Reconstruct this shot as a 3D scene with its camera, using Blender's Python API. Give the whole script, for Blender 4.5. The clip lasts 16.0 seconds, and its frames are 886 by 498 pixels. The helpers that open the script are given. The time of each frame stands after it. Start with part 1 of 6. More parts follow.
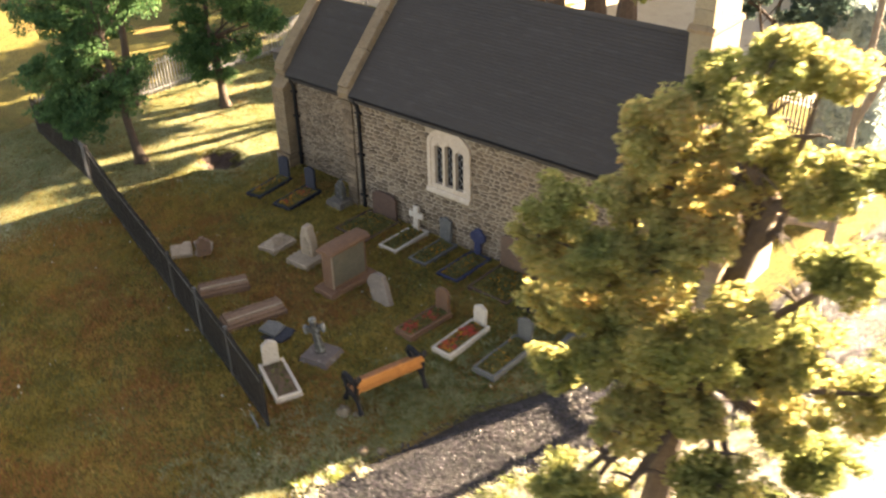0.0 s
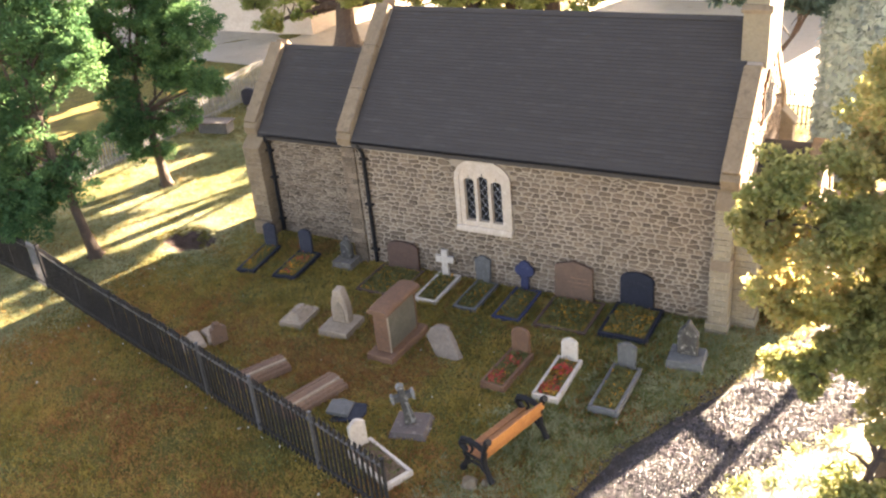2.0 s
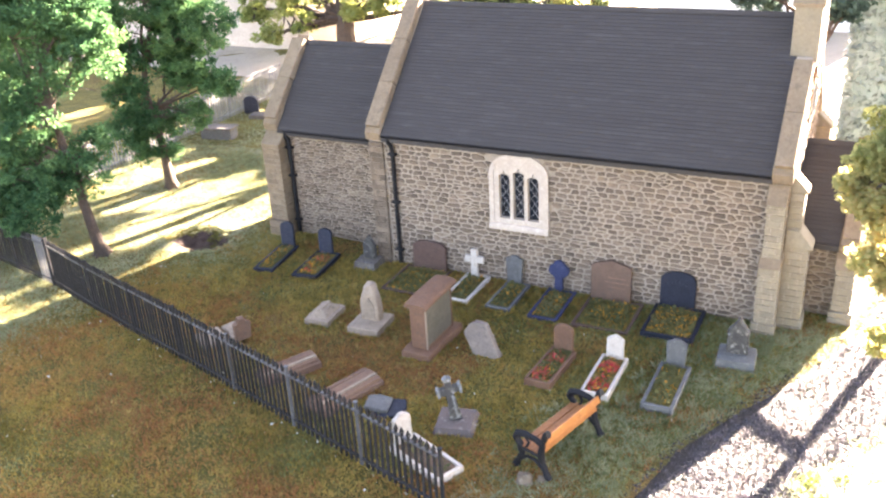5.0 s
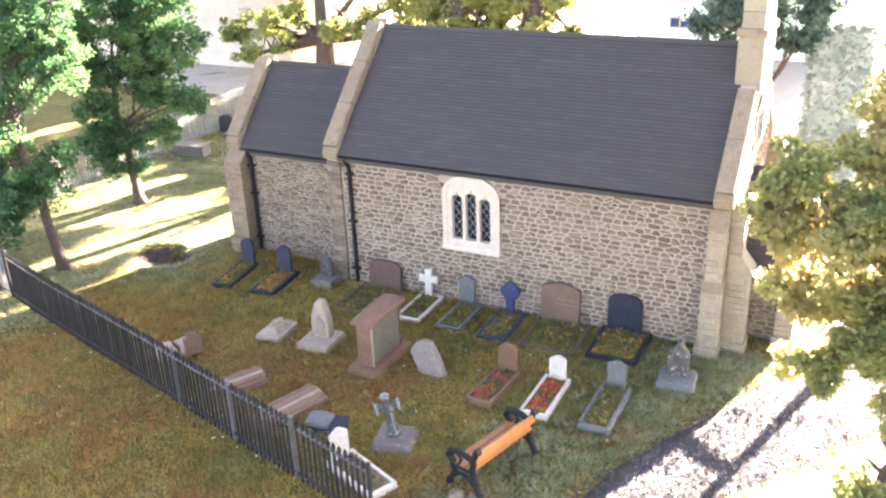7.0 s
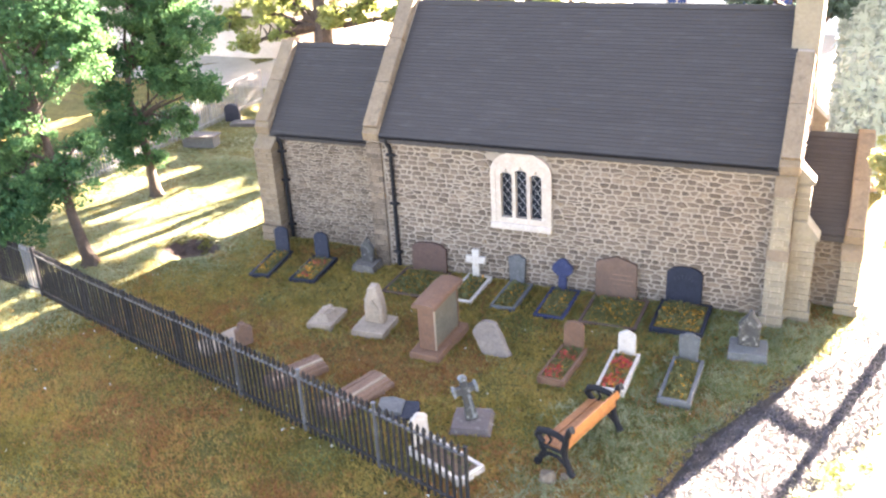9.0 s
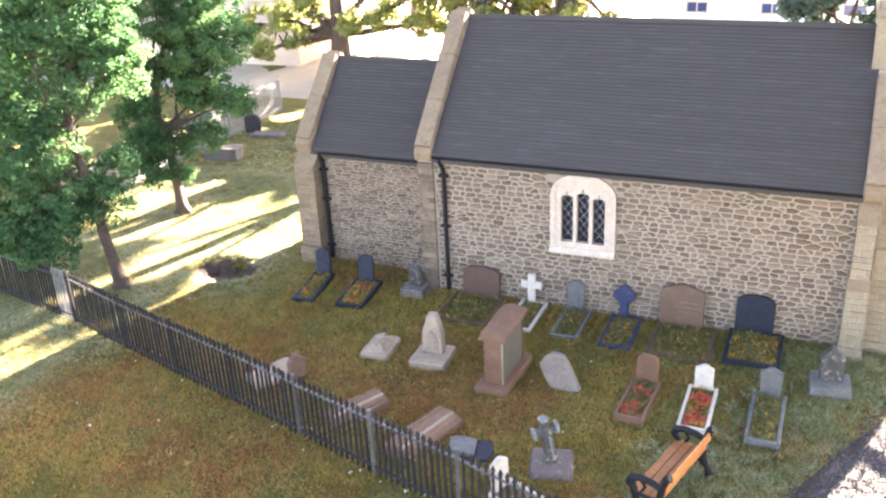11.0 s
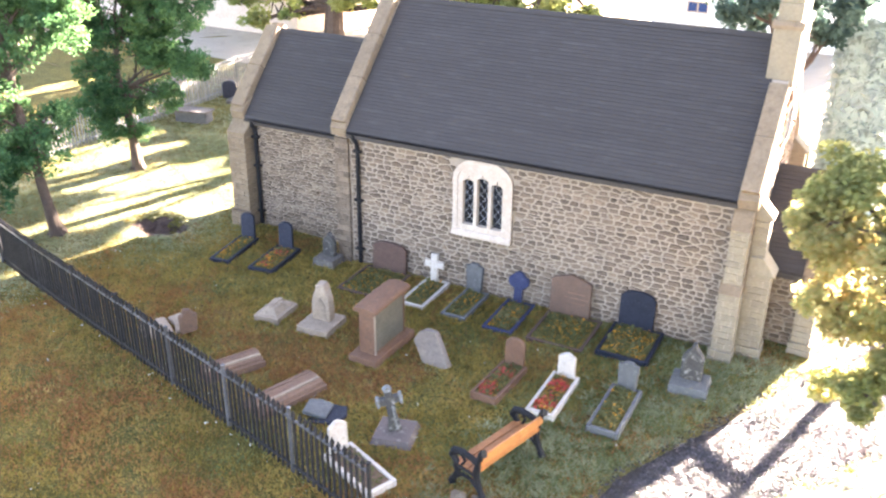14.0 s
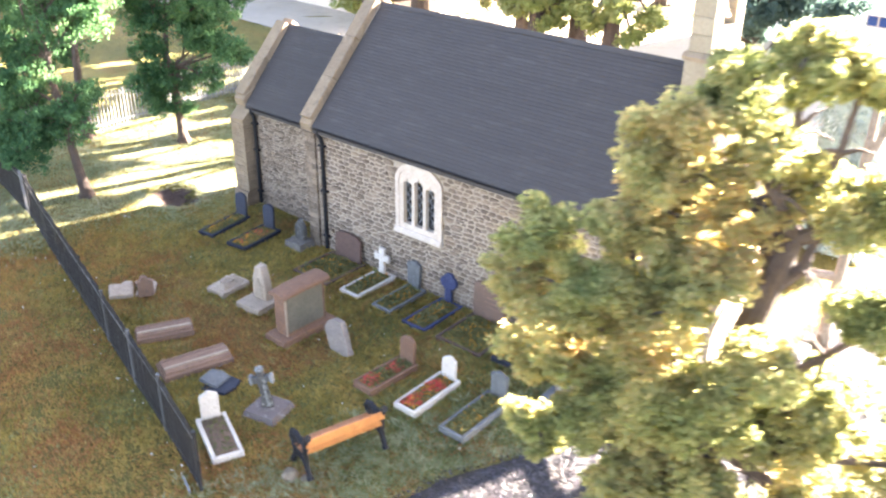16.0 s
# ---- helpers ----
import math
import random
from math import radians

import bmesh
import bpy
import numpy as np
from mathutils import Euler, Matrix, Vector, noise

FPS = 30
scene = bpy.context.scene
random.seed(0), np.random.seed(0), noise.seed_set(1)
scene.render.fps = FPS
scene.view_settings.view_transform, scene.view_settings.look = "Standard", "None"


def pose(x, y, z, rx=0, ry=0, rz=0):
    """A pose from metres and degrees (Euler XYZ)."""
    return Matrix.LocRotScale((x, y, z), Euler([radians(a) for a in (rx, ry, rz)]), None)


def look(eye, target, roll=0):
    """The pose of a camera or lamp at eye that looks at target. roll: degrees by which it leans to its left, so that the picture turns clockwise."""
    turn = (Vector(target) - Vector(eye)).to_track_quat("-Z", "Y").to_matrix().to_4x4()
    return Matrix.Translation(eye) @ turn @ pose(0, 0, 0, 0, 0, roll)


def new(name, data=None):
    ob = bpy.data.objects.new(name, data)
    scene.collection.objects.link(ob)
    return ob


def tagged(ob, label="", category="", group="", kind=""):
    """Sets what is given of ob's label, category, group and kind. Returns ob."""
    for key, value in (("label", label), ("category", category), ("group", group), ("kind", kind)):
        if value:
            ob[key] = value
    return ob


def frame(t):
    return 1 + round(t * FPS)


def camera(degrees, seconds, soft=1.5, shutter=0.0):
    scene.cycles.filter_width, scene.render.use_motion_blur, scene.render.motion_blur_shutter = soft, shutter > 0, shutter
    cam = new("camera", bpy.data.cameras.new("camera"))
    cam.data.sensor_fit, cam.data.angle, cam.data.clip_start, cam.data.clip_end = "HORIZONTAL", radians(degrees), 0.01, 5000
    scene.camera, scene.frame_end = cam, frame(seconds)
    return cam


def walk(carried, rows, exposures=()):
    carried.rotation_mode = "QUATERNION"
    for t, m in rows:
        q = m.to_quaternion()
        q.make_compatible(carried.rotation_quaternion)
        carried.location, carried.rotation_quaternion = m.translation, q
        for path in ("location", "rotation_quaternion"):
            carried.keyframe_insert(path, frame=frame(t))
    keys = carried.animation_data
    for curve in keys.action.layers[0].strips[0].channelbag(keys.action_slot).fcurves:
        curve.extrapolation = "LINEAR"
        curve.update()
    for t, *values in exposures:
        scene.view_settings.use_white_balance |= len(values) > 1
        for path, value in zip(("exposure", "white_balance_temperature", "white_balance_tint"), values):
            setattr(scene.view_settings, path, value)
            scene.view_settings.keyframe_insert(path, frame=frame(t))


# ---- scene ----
cam = camera(52.1, 16.0, soft=2.3, shutter=0.4)
# the place is a 1:76 model: lengths below are in full-size metres, times S
S = 1 / 76
PATH = [
    (0, (19.045, -17.392, 13.579), (17.902, -16.108, 12.555), -1.6),
    (0.5, (16.306, -18.189, 13.073), (15.260, -16.809, 12.074), -4.8),
    (1, (15.202, -18.653, 13.057), (14.246, -17.200, 12.069), -4.4),
    (1.5, (14.419, -18.971, 12.608), (13.505, -17.477, 11.642), -5.4),
    (2, (13.660, -18.905, 12.100), (12.756, -17.372, 11.187), -5.6),
    (2.5, (13.504, -18.644, 11.717), (12.656, -17.078, 10.807), -6.5),
    (3, (12.837, -18.851, 11.147), (12.007, -17.270, 10.245), -6.8),
    (3.5, (12.047, -19.353, 11.104), (11.223, -17.766, 10.208), -6.0),
    (3.7, (11.804, -19.552, 11.158), (10.981, -17.960, 10.272), -5.1),
    (5.8, (12.319, -19.487, 10.808), (11.474, -17.871, 9.987), -2.7),
    (6, (12.604, -19.426, 10.914), (11.762, -17.805, 10.100), -2.4),
    (6.5, (12.852, -19.310, 10.917), (12.010, -17.684, 10.114), -2.3),
    (7, (13.034, -19.298, 10.931), (12.189, -17.670, 10.134), -2.2),
    (7.5, (13.400, -19.434, 10.163), (12.557, -17.813, 9.348), -2.2),
    (8, (13.011, -19.646, 10.145), (12.168, -18.034, 9.312), -2.6),
    (8.5, (12.039, -19.718, 10.369), (11.212, -18.099, 9.537), -3.1),
    (9, (10.990, -19.820, 10.568), (10.210, -18.170, 9.748), -3.5),
    (9.5, (9.763, -19.848, 10.642), (9.003, -18.186, 9.829), -4.1),
    (9.7, (9.240, -19.915, 10.789), (8.489, -18.248, 9.979), -3.6),
    (11.8, (8.914, -19.283, 10.822), (8.151, -17.629, 9.997), -2.4),
    (12, (9.317, -19.309, 10.960), (8.522, -17.667, 10.143), -2.4),
    (12.5, (10.376, -18.885, 10.853), (9.567, -17.251, 10.031), -0.5),
    (13, (11.107, -18.483, 10.616), (10.300, -16.855, 9.781), 0.3),
    (13.5, (11.649, -18.463, 10.611), (10.828, -16.848, 9.763), 0.6),
    (14, (12.348, -18.635, 10.881), (11.522, -17.025, 10.029), 0.6),
    (14.5, (13.685, -18.574, 11.198), (12.822, -16.986, 10.341), 0.4),
    (15, (14.718, -18.192, 11.169), (13.811, -16.632, 10.305), 0.5),
    (15.5, (15.431, -17.317, 11.436), (14.419, -15.830, 10.562), 0.9),
    (16, (17.965, -15.946, 12.113), (16.826, -14.577, 11.203), 0.6),
]
EXPOSURE = [(0.0, 4.4, 11200, 16), (0.5, 4.65, 10800, 16), (1.5, 4.9, 9900, 20), (3.5, 5.4, 8500, 21), (6.0, 5.78, 8100, 21), (7.0, 5.84, 8000, 21), (9.5, 5.86, 8000, 21),
            (12.0, 5.74, 8200, 21), (14.0, 5.86, 7800, 20), (16.0, 5.86, 7500, 18)]
walk(cam, [(t, look(Vector(eye) * S, Vector(target) * S, roll)) for t, eye, target, roll in PATH], EXPOSURE)

# ---- light ----
SUN_AZ, SUN_EL = 16.5, 18.5      # degrees from +y towards +x, and above the ground
sun_way = Vector((math.sin(radians(SUN_AZ)) * math.cos(radians(SUN_EL)), math.cos(radians(SUN_AZ)) * math.cos(radians(SUN_EL)), math.sin(radians(SUN_EL))))
world = bpy.data.worlds.new("sky")
scene.world = world
world.use_nodes = True
wn, wl = world.node_tree.nodes, world.node_tree.links
sky = wn.new("ShaderNodeTexSky")
sky.sky_type, sky.sun_disc = "NISHITA", False
sky.air_density, sky.dust_density, sky.ozone_density = 0.5, 0.8, 0.3
sky.sun_elevation, sky.sun_rotation = radians(SUN_EL), radians(SUN_AZ)
wn["Background"].inputs["Strength"].default_value = 0.05
wl.new(sky.outputs[0], wn["Background"].inputs["Color"])
sun = new("sun", bpy.data.lights.new("sun", "SUN"))
sun.data.energy, sun.data.angle, sun.data.color = 5.0, radians(0.6), (1.0, 0.97, 0.93)
sun.matrix_world = look(sun_way * 2, (0, 0, 0))


# ---- materials ----
def nodes_of(name):
    m = bpy.data.materials.new(name)
    m.use_nodes = True
    return m, m.node_tree.nodes, m.node_tree.links, m.node_tree.nodes["Principled BSDF"]


def coords(n, l, scale=1.0):
    tc = n.new("ShaderNodeTexCoord")
    mp = n.new("ShaderNodeMapping")
    mp.inputs["Scale"].default_value = (scale / S,) * 3
    l.new(tc.outputs["Object"], mp.inputs["Vector"])
    info = n.new("ShaderNodeObjectInfo")
    add = n.new("ShaderNodeVectorMath")
    add.operation = "MULTIPLY_ADD"
    add.inputs[1].default_value = (17.3, 9.1, 5.7)
    l.new(info.outputs["Random"], add.inputs[0])
    l.new(mp.outputs[0], add.inputs[2])
    return add.outputs[0], info.outputs["Random"]


def noise_tex(n, l, vec, scale, detail=4.0, rough=0.6):
    t = n.new("ShaderNodeTexNoise")
    t.inputs["Scale"].default_value, t.inputs["Detail"].default_value, t.inputs["Roughness"].default_value = scale, detail, rough
    l.new(vec, t.inputs["Vector"])
    return t.outputs[0]


def mixed(n, l, fac, a, b, mode="MIX"):
    x = n.new("ShaderNodeMix")
    x.data_type, x.blend_type = "RGBA", mode
    for sock, v in ((x.inputs[0], fac), (x.inputs[6], a), (x.inputs[7], b)):
        if isinstance(v, bpy.types.NodeSocket):
            l.new(v, sock)
        elif isinstance(v, (int, float)):
            sock.default_value = v
        else:
            sock.default_value = (*v, 1)
    return x.outputs[2]


def stretch(n, l, v, lo, hi, to0=0.0, to1=1.0):
    r = n.new("ShaderNodeMapRange")
    r.inputs[1].default_value, r.inputs[2].default_value, r.inputs[3].default_value, r.inputs[4].default_value = lo, hi, to0, to1
    l.new(v, r.inputs[0])
    return r.outputs[0]


def surf(name, c1, c2, stain=None, big=1.1, fine=22.0, rough=0.85, bump=0.4, depth=0.02, rand=0.25, spec=0.25, metal=0.0, island=False, speck=0.55):
    """Two tones by a coarse noise, speckle by a fine one, stains, a random tone for each piece."""
    m, n, l, b = nodes_of(name)
    vec, rnd = coords(n, l)
    if island:
        g = n.new("ShaderNodeNewGeometry")
        rnd = g.outputs["Random Per Island"]
    col = mixed(n, l, stretch(n, l, noise_tex(n, l, vec, big), 0.35, 0.65), c1, c2)
    f = noise_tex(n, l, vec, fine, 5.0, 0.7)
    col = mixed(n, l, stretch(n, l, f, 0.35, 0.65, 0.0, speck), col, [x * 0.6 for x in c1])
    if stain:
        col = mixed(n, l, stretch(n, l, noise_tex(n, l, vec, big * 2.7, 6.0), 0.54, 0.7, 0.0, 0.8), col, stain)
    if rand:
        hsv = n.new("ShaderNodeHueSaturation")
        l.new(stretch(n, l, rnd, 0, 1, 1 - rand, 1 + rand), hsv.inputs["Value"])
        l.new(col, hsv.inputs["Color"])
        col = hsv.outputs[0]
    l.new(col, b.inputs["Base Color"])
    l.new(stretch(n, l, f, 0.3, 0.7, rough - 0.1, min(1, rough + 0.1)), b.inputs["Roughness"])
    b.inputs["Metallic"].default_value = metal
    b.inputs["Specular IOR Level"].default_value = spec
    if bump:
        bp = n.new("ShaderNodeBump")
        bp.inputs["Strength"].default_value, bp.inputs["Distance"].default_value = bump, depth * S
        l.new(f, bp.inputs["Height"])
        l.new(bp.outputs[0], b.inputs["Normal"])
    return m


def leafy(name, tones, trans=0.45, broad=0.0):
    """Leaves and blades: a tone for each piece and for each patch, light passing through."""
    m, n, l, b = nodes_of(name)
    vec, _ = coords(n, l)
    g = n.new("ShaderNodeNewGeometry")
    ramp = n.new("ShaderNodeValToRGB")
    ramp.color_ramp.interpolation = "LINEAR"
    while len(ramp.color_ramp.elements) < len(tones):
        ramp.color_ramp.elements.new(0.5)
    for i, (e, c) in enumerate(zip(ramp.color_ramp.elements, tones)):
        e.position, e.color = i / (len(tones) - 1), (*c, 1)
    patch = stretch(n, l, noise_tex(n, l, vec, 2.0 if broad else 0.55, 4.0), 0.33, 0.67)
    if broad:
        half_way = n.new("ShaderNodeMath")
        half_way.operation = "MULTIPLY_ADD"
        half_way.inputs[1].default_value = 0.5
        l.new(patch, half_way.inputs[0])
        l.new(stretch(n, l, noise_tex(n, l, vec, broad, 3.0), 0.42, 0.58, 0.0, 0.5), half_way.inputs[2])
        patch = half_way.outputs[0]
    add = n.new("ShaderNodeMath")
    add.operation = "MULTIPLY_ADD"
    l.new(g.outputs["Random Per Island"], add.inputs[0])
    add.inputs[1].default_value = 0.36 if broad else 0.38
    half = n.new("ShaderNodeMath")
    half.operation = "MULTIPLY"
    half.inputs[1].default_value = 0.64 if broad else 0.62
    l.new(patch, half.inputs[0])
    l.new(half.outputs[0], add.inputs[2])
    l.new(add.outputs[0], ramp.inputs[0])
    l.new(ramp.outputs[0], b.inputs["Base Color"])
    b.inputs["Roughness"].default_value = 0.8
    b.inputs["Specular IOR Level"].default_value = 0.15
    tr = n.new("ShaderNodeBsdfTranslucent")
    l.new(ramp.outputs[0], tr.inputs["Color"])
    mx = n.new("ShaderNodeMixShader")
    mx.inputs[0].default_value = trans
    l.new(b.outputs[0], mx.inputs[1])
    l.new(tr.outputs[0], mx.inputs[2])
    l.new(mx.outputs[0], n["Material Output"].inputs["Surface"])
    return m


MORTAR = surf("mortar", (0.335, 0.262, 0.195), (0.285, 0.223, 0.166), (0.21, 0.165, 0.123), bump=0.5)
RUBBLE = surf("rubble stone", (0.172, 0.122, 0.082), (0.122, 0.089, 0.062), (0.084, 0.065, 0.047), big=2.6, fine=14, rand=0.34, bump=1.0, depth=0.04)
RUBBLE_JOINED = surf("rubble stone, joined", (0.172, 0.122, 0.082), (0.122, 0.089, 0.062), (0.084, 0.065, 0.047), big=2.6, fine=14, rand=0.34, bump=1.0, island=True, depth=0.04)
ASHLAR = surf("dressed stone", (0.232, 0.188, 0.128), (0.202, 0.164, 0.113), (0.165, 0.138, 0.094), big=1.4, fine=18, rand=0.08, bump=0.5)
COPING = surf("coping stone", (0.21, 0.148, 0.092), (0.165, 0.116, 0.073), (0.11, 0.08, 0.052), big=1.6, fine=15, rand=0.1, bump=0.6)
SLATE = surf("slate", (0.051, 0.0445, 0.0405), (0.045, 0.039, 0.0355), (0.058, 0.051, 0.0465), big=0.5, fine=26, rand=0.03, rough=0.8, spec=0.1, bump=0.08, speck=0.2)
WHITE_STONE = surf("white painted stone", (0.435, 0.35, 0.275), (0.38, 0.305, 0.24), (0.48, 0.395, 0.31), big=2.4, fine=18, rand=0.05, bump=0.3)
WHITE_MARBLE = surf("white marble", (0.51, 0.435, 0.355), (0.43, 0.365, 0.30), (0.30, 0.25, 0.195), big=3.0, fine=20, rand=0.06, bump=0.35)
CREAM = surf("cream limestone", (0.33, 0.245, 0.172), (0.25, 0.185, 0.13), (0.15, 0.115, 0.08), big=4.0, fine=20, rand=0.1, bump=0.9)
WORN_CREAM = surf("weathered grey cream stone", (0.24, 0.185, 0.145), (0.18, 0.142, 0.115), (0.11, 0.09, 0.075), big=4.0, fine=16, rand=0.1, bump=0.9)
GREY_STONE = surf("grey granite", (0.115, 0.112, 0.104), (0.085, 0.083, 0.078), (0.15, 0.143, 0.128), big=4.0, fine=26, rand=0.12, bump=0.5)
DARK_STONE = surf("dark weathered stone", (0.105, 0.086, 0.07), (0.145, 0.122, 0.10), (0.21, 0.195, 0.17), big=4.0, fine=18, rand=0.1, bump=0.7)
LICHEN = surf("blackened stone with pale lichen", (0.05, 0.045, 0.04), (0.085, 0.078, 0.066), (0.30, 0.28, 0.24), big=2.6, fine=16, rand=0.05, bump=0.9)
LICHEN_PALE = surf("stone crusted with pale lichen", (0.12, 0.115, 0.10), (0.22, 0.215, 0.195), (0.40, 0.39, 0.36), big=6.0, fine=16, rand=0.05, bump=0.8)
BLACK_STONE = surf("black granite", (0.012, 0.0138, 0.022), (0.018, 0.0205, 0.031), None, big=5.0, fine=30, rand=0.1, rough=0.6, spec=0.22, bump=0.2)
NAVY_STONE = surf("dark blue painted stone", (0.021, 0.027, 0.064), (0.03, 0.037, 0.078), (0.055, 0.058, 0.085), big=5.0, fine=26, rand=0.1, rough=0.6, bump=0.3)
INK_STONE = surf("dark blue grey stone", (0.020, 0.022, 0.031), (0.028, 0.030, 0.040), (0.050, 0.049, 0.052), big=5.0, fine=26, rand=0.1, rough=0.65, spec=0.2, bump=0.4)
RED_STONE = surf("red sandstone", (0.172, 0.088, 0.050), (0.13, 0.066, 0.040), (0.088, 0.054, 0.038), big=3.5, fine=20, rand=0.08, bump=0.8)
PINK_STONE = surf("pinkish brown sandstone", (0.19, 0.108, 0.068), (0.145, 0.083, 0.054), (0.10, 0.068, 0.050), big=4.0, fine=20, rand=0.08, bump=0.8)
TAN_STONE = surf("reddish brown painted stone", (0.13, 0.076, 0.050), (0.102, 0.060, 0.041), (0.085, 0.056, 0.040), big=3.0, fine=22, rand=0.05, bump=0.5)
BROWN_STONE = surf("brown painted stone", (0.095, 0.054, 0.039), (0.073, 0.042, 0.031), (0.062, 0.040, 0.031), big=3.0, fine=22, rand=0.08, bump=0.4)
MOSSY = surf("mossy brown stone", (0.125, 0.103, 0.072), (0.10, 0.086, 0.06), (0.075, 0.068, 0.045), big=3.0, fine=20, rand=0.05, bump=0.5)
MAUVE = surf("brownish grey stone", (0.125, 0.094, 0.08), (0.095, 0.074, 0.065), (0.20, 0.175, 0.15), big=3.0, fine=20, rand=0.05, bump=0.7)
SOIL = surf("brown soil", (0.15, 0.092, 0.06), (0.105, 0.066, 0.044), (0.06, 0.04, 0.028), big=3.0, fine=9, rand=0.1, bump=1.0, depth=0.06)
FENCE = surf("black painted metal", (0.012, 0.011, 0.011), (0.018, 0.017, 0.017), (0.036, 0.032, 0.029), big=3.0, fine=20, rand=0.2, rough=0.6, spec=0.22, bump=0.2)
# greyer copy of the black paint, with reflected sky put into the colour
FENCE_SHEEN = surf("dark grey metal, sheen in the colour", (0.062, 0.061, 0.062), (0.042, 0.042, 0.043), (0.11, 0.107, 0.105), big=3.0, fine=20, rand=0.3, rough=0.4, spec=0.5, bump=0.2)
# pale grey; on railings the paleness is sunlight put into the colour
FENCE_PALE_LIT = surf("pale grey metal, sunlit on the railings", (0.17, 0.167, 0.165), (0.12, 0.118, 0.117), (0.08, 0.077, 0.075), big=3.0, fine=20, rand=0.2, rough=0.5, spec=0.4, bump=0.2)
IRON = surf("black cast iron", (0.009, 0.0085, 0.0095), (0.014, 0.013, 0.014), None, big=6.0, fine=30, rand=0.1, rough=0.6, spec=0.16, bump=0.2)
BENCH_WOOD = surf("orange varnished wood", (0.37, 0.15, 0.05), (0.30, 0.115, 0.038), (0.18, 0.07, 0.027), big=3.0, fine=14, rand=0.12, rough=0.5, bump=0.3)
# browner copy of the bench wood, darkened for the shade on the seat
BENCH_SHADED = surf("brown varnished wood, shade in the colour", (0.25, 0.10, 0.035), (0.19, 0.075, 0.027), (0.12, 0.05, 0.02), big=3.0, fine=14, rand=0.12, rough=0.5, bump=0.3)
CAME = surf("pale lead lattice", (0.30, 0.29, 0.28), (0.22, 0.215, 0.21), None, rand=0.1, rough=0.5)
BARK = surf("brown bark", (0.085, 0.06, 0.045), (0.06, 0.043, 0.034), (0.038, 0.03, 0.024), big=4.0, fine=12, rand=0.1, bump=1.0, depth=0.05)
# lighter than BARK, for a trunk whitened by the sun
LIT_BARK = surf("pale bark, sunlight in the colour", (0.24, 0.19, 0.15), (0.17, 0.135, 0.105), (0.10, 0.08, 0.065), big=4.0, fine=12, rand=0.1, bump=1.0, depth=0.05)
GRAVEL = surf("glossy grey gravel", (0.053, 0.049, 0.053), (0.025, 0.023, 0.026), (0.009, 0.0083, 0.009), big=6.0, fine=20, rand=0.85, rough=0.2, spec=0.34, bump=0.3, island=True)
# near black, so the gaps between stones look shadowed
GRAVEL_BED = surf("gravel bed", (0.018, 0.0155, 0.0155), (0.011, 0.010, 0.010), None, big=8.0, fine=9.0, rand=0.0, bump=1.0, depth=0.08)
PIT_SOIL = surf("dark brown soil", (0.078, 0.050, 0.040), (0.054, 0.036, 0.030), (0.11, 0.073, 0.055), big=3.0, fine=9, rand=0.1, bump=1.0, depth=0.06)
PALE_EARTH = surf("pale dry earth", (0.21, 0.195, 0.16), (0.16, 0.15, 0.12), (0.11, 0.105, 0.075), big=0.9, fine=12, rand=0.0, bump=0.8, depth=0.05)
EARTHY = surf("earth crusted stone", (0.20, 0.145, 0.095), (0.15, 0.108, 0.07), (0.25, 0.20, 0.145), big=6.0, fine=14, rand=0.1, bump=1.0, depth=0.05)
SAND = surf("pale sandy track", (0.34, 0.285, 0.215), (0.29, 0.24, 0.178), (0.23, 0.19, 0.14), big=0.4, fine=12, rand=0.0, bump=0.4)
BEIGE_RENDER = surf("beige rendered wall", (0.50, 0.40, 0.31), (0.44, 0.345, 0.265), (0.36, 0.28, 0.215), big=0.35, fine=8, rand=0.03, bump=0.3)
RENDERED = surf("white rendered wall", (0.78, 0.77, 0.74), (0.72, 0.71, 0.69), None, big=0.5, fine=10, rand=0.03, bump=0.2)


def mossy_ground():
    """Matted moss and dead grass: olive, dark green, straw and rust in patches within patches, with a soft nap."""
    m, n, l, b = nodes_of("mossy ground")
    vec, _ = coords(n, l)
    col = mixed(n, l, stretch(n, l, noise_tex(n, l, vec, 0.45, 5.0, 0.65), 0.38, 0.62), (0.088, 0.086, 0.020), (0.24, 0.18, 0.044))
    col = mixed(n, l, stretch(n, l, noise_tex(n, l, vec, 0.33, 4.0, 0.7), 0.52, 0.66, 0.0, 0.85), col, (0.235, 0.105, 0.04))
    col = mixed(n, l, stretch(n, l, noise_tex(n, l, vec, 1.3, 5.0, 0.7), 0.53, 0.68, 0.0, 0.75), col, (0.055, 0.072, 0.02))
    col = mixed(n, l, stretch(n, l, noise_tex(n, l, vec, 7.0, 5.0, 0.7), 0.40, 0.66, 0.0, 0.6), col, (0.29, 0.235, 0.075))
    f = noise_tex(n, l, vec, 26.0, 5.0, 0.75)
    col = mixed(n, l, stretch(n, l, f, 0.42, 0.58, 0.0, 0.85), col, (0.03, 0.026, 0.010))
    l.new(col, b.inputs["Base Color"])
    b.inputs["Roughness"].default_value, b.inputs["Specular IOR Level"].default_value = 0.95, 0.1
    bp = n.new("ShaderNodeBump")
    bp.inputs["Strength"].default_value, bp.inputs["Distance"].default_value = 1.0, 0.06 * S
    l.new(f, bp.inputs["Height"])
    l.new(bp.outputs[0], b.inputs["Normal"])
    return m


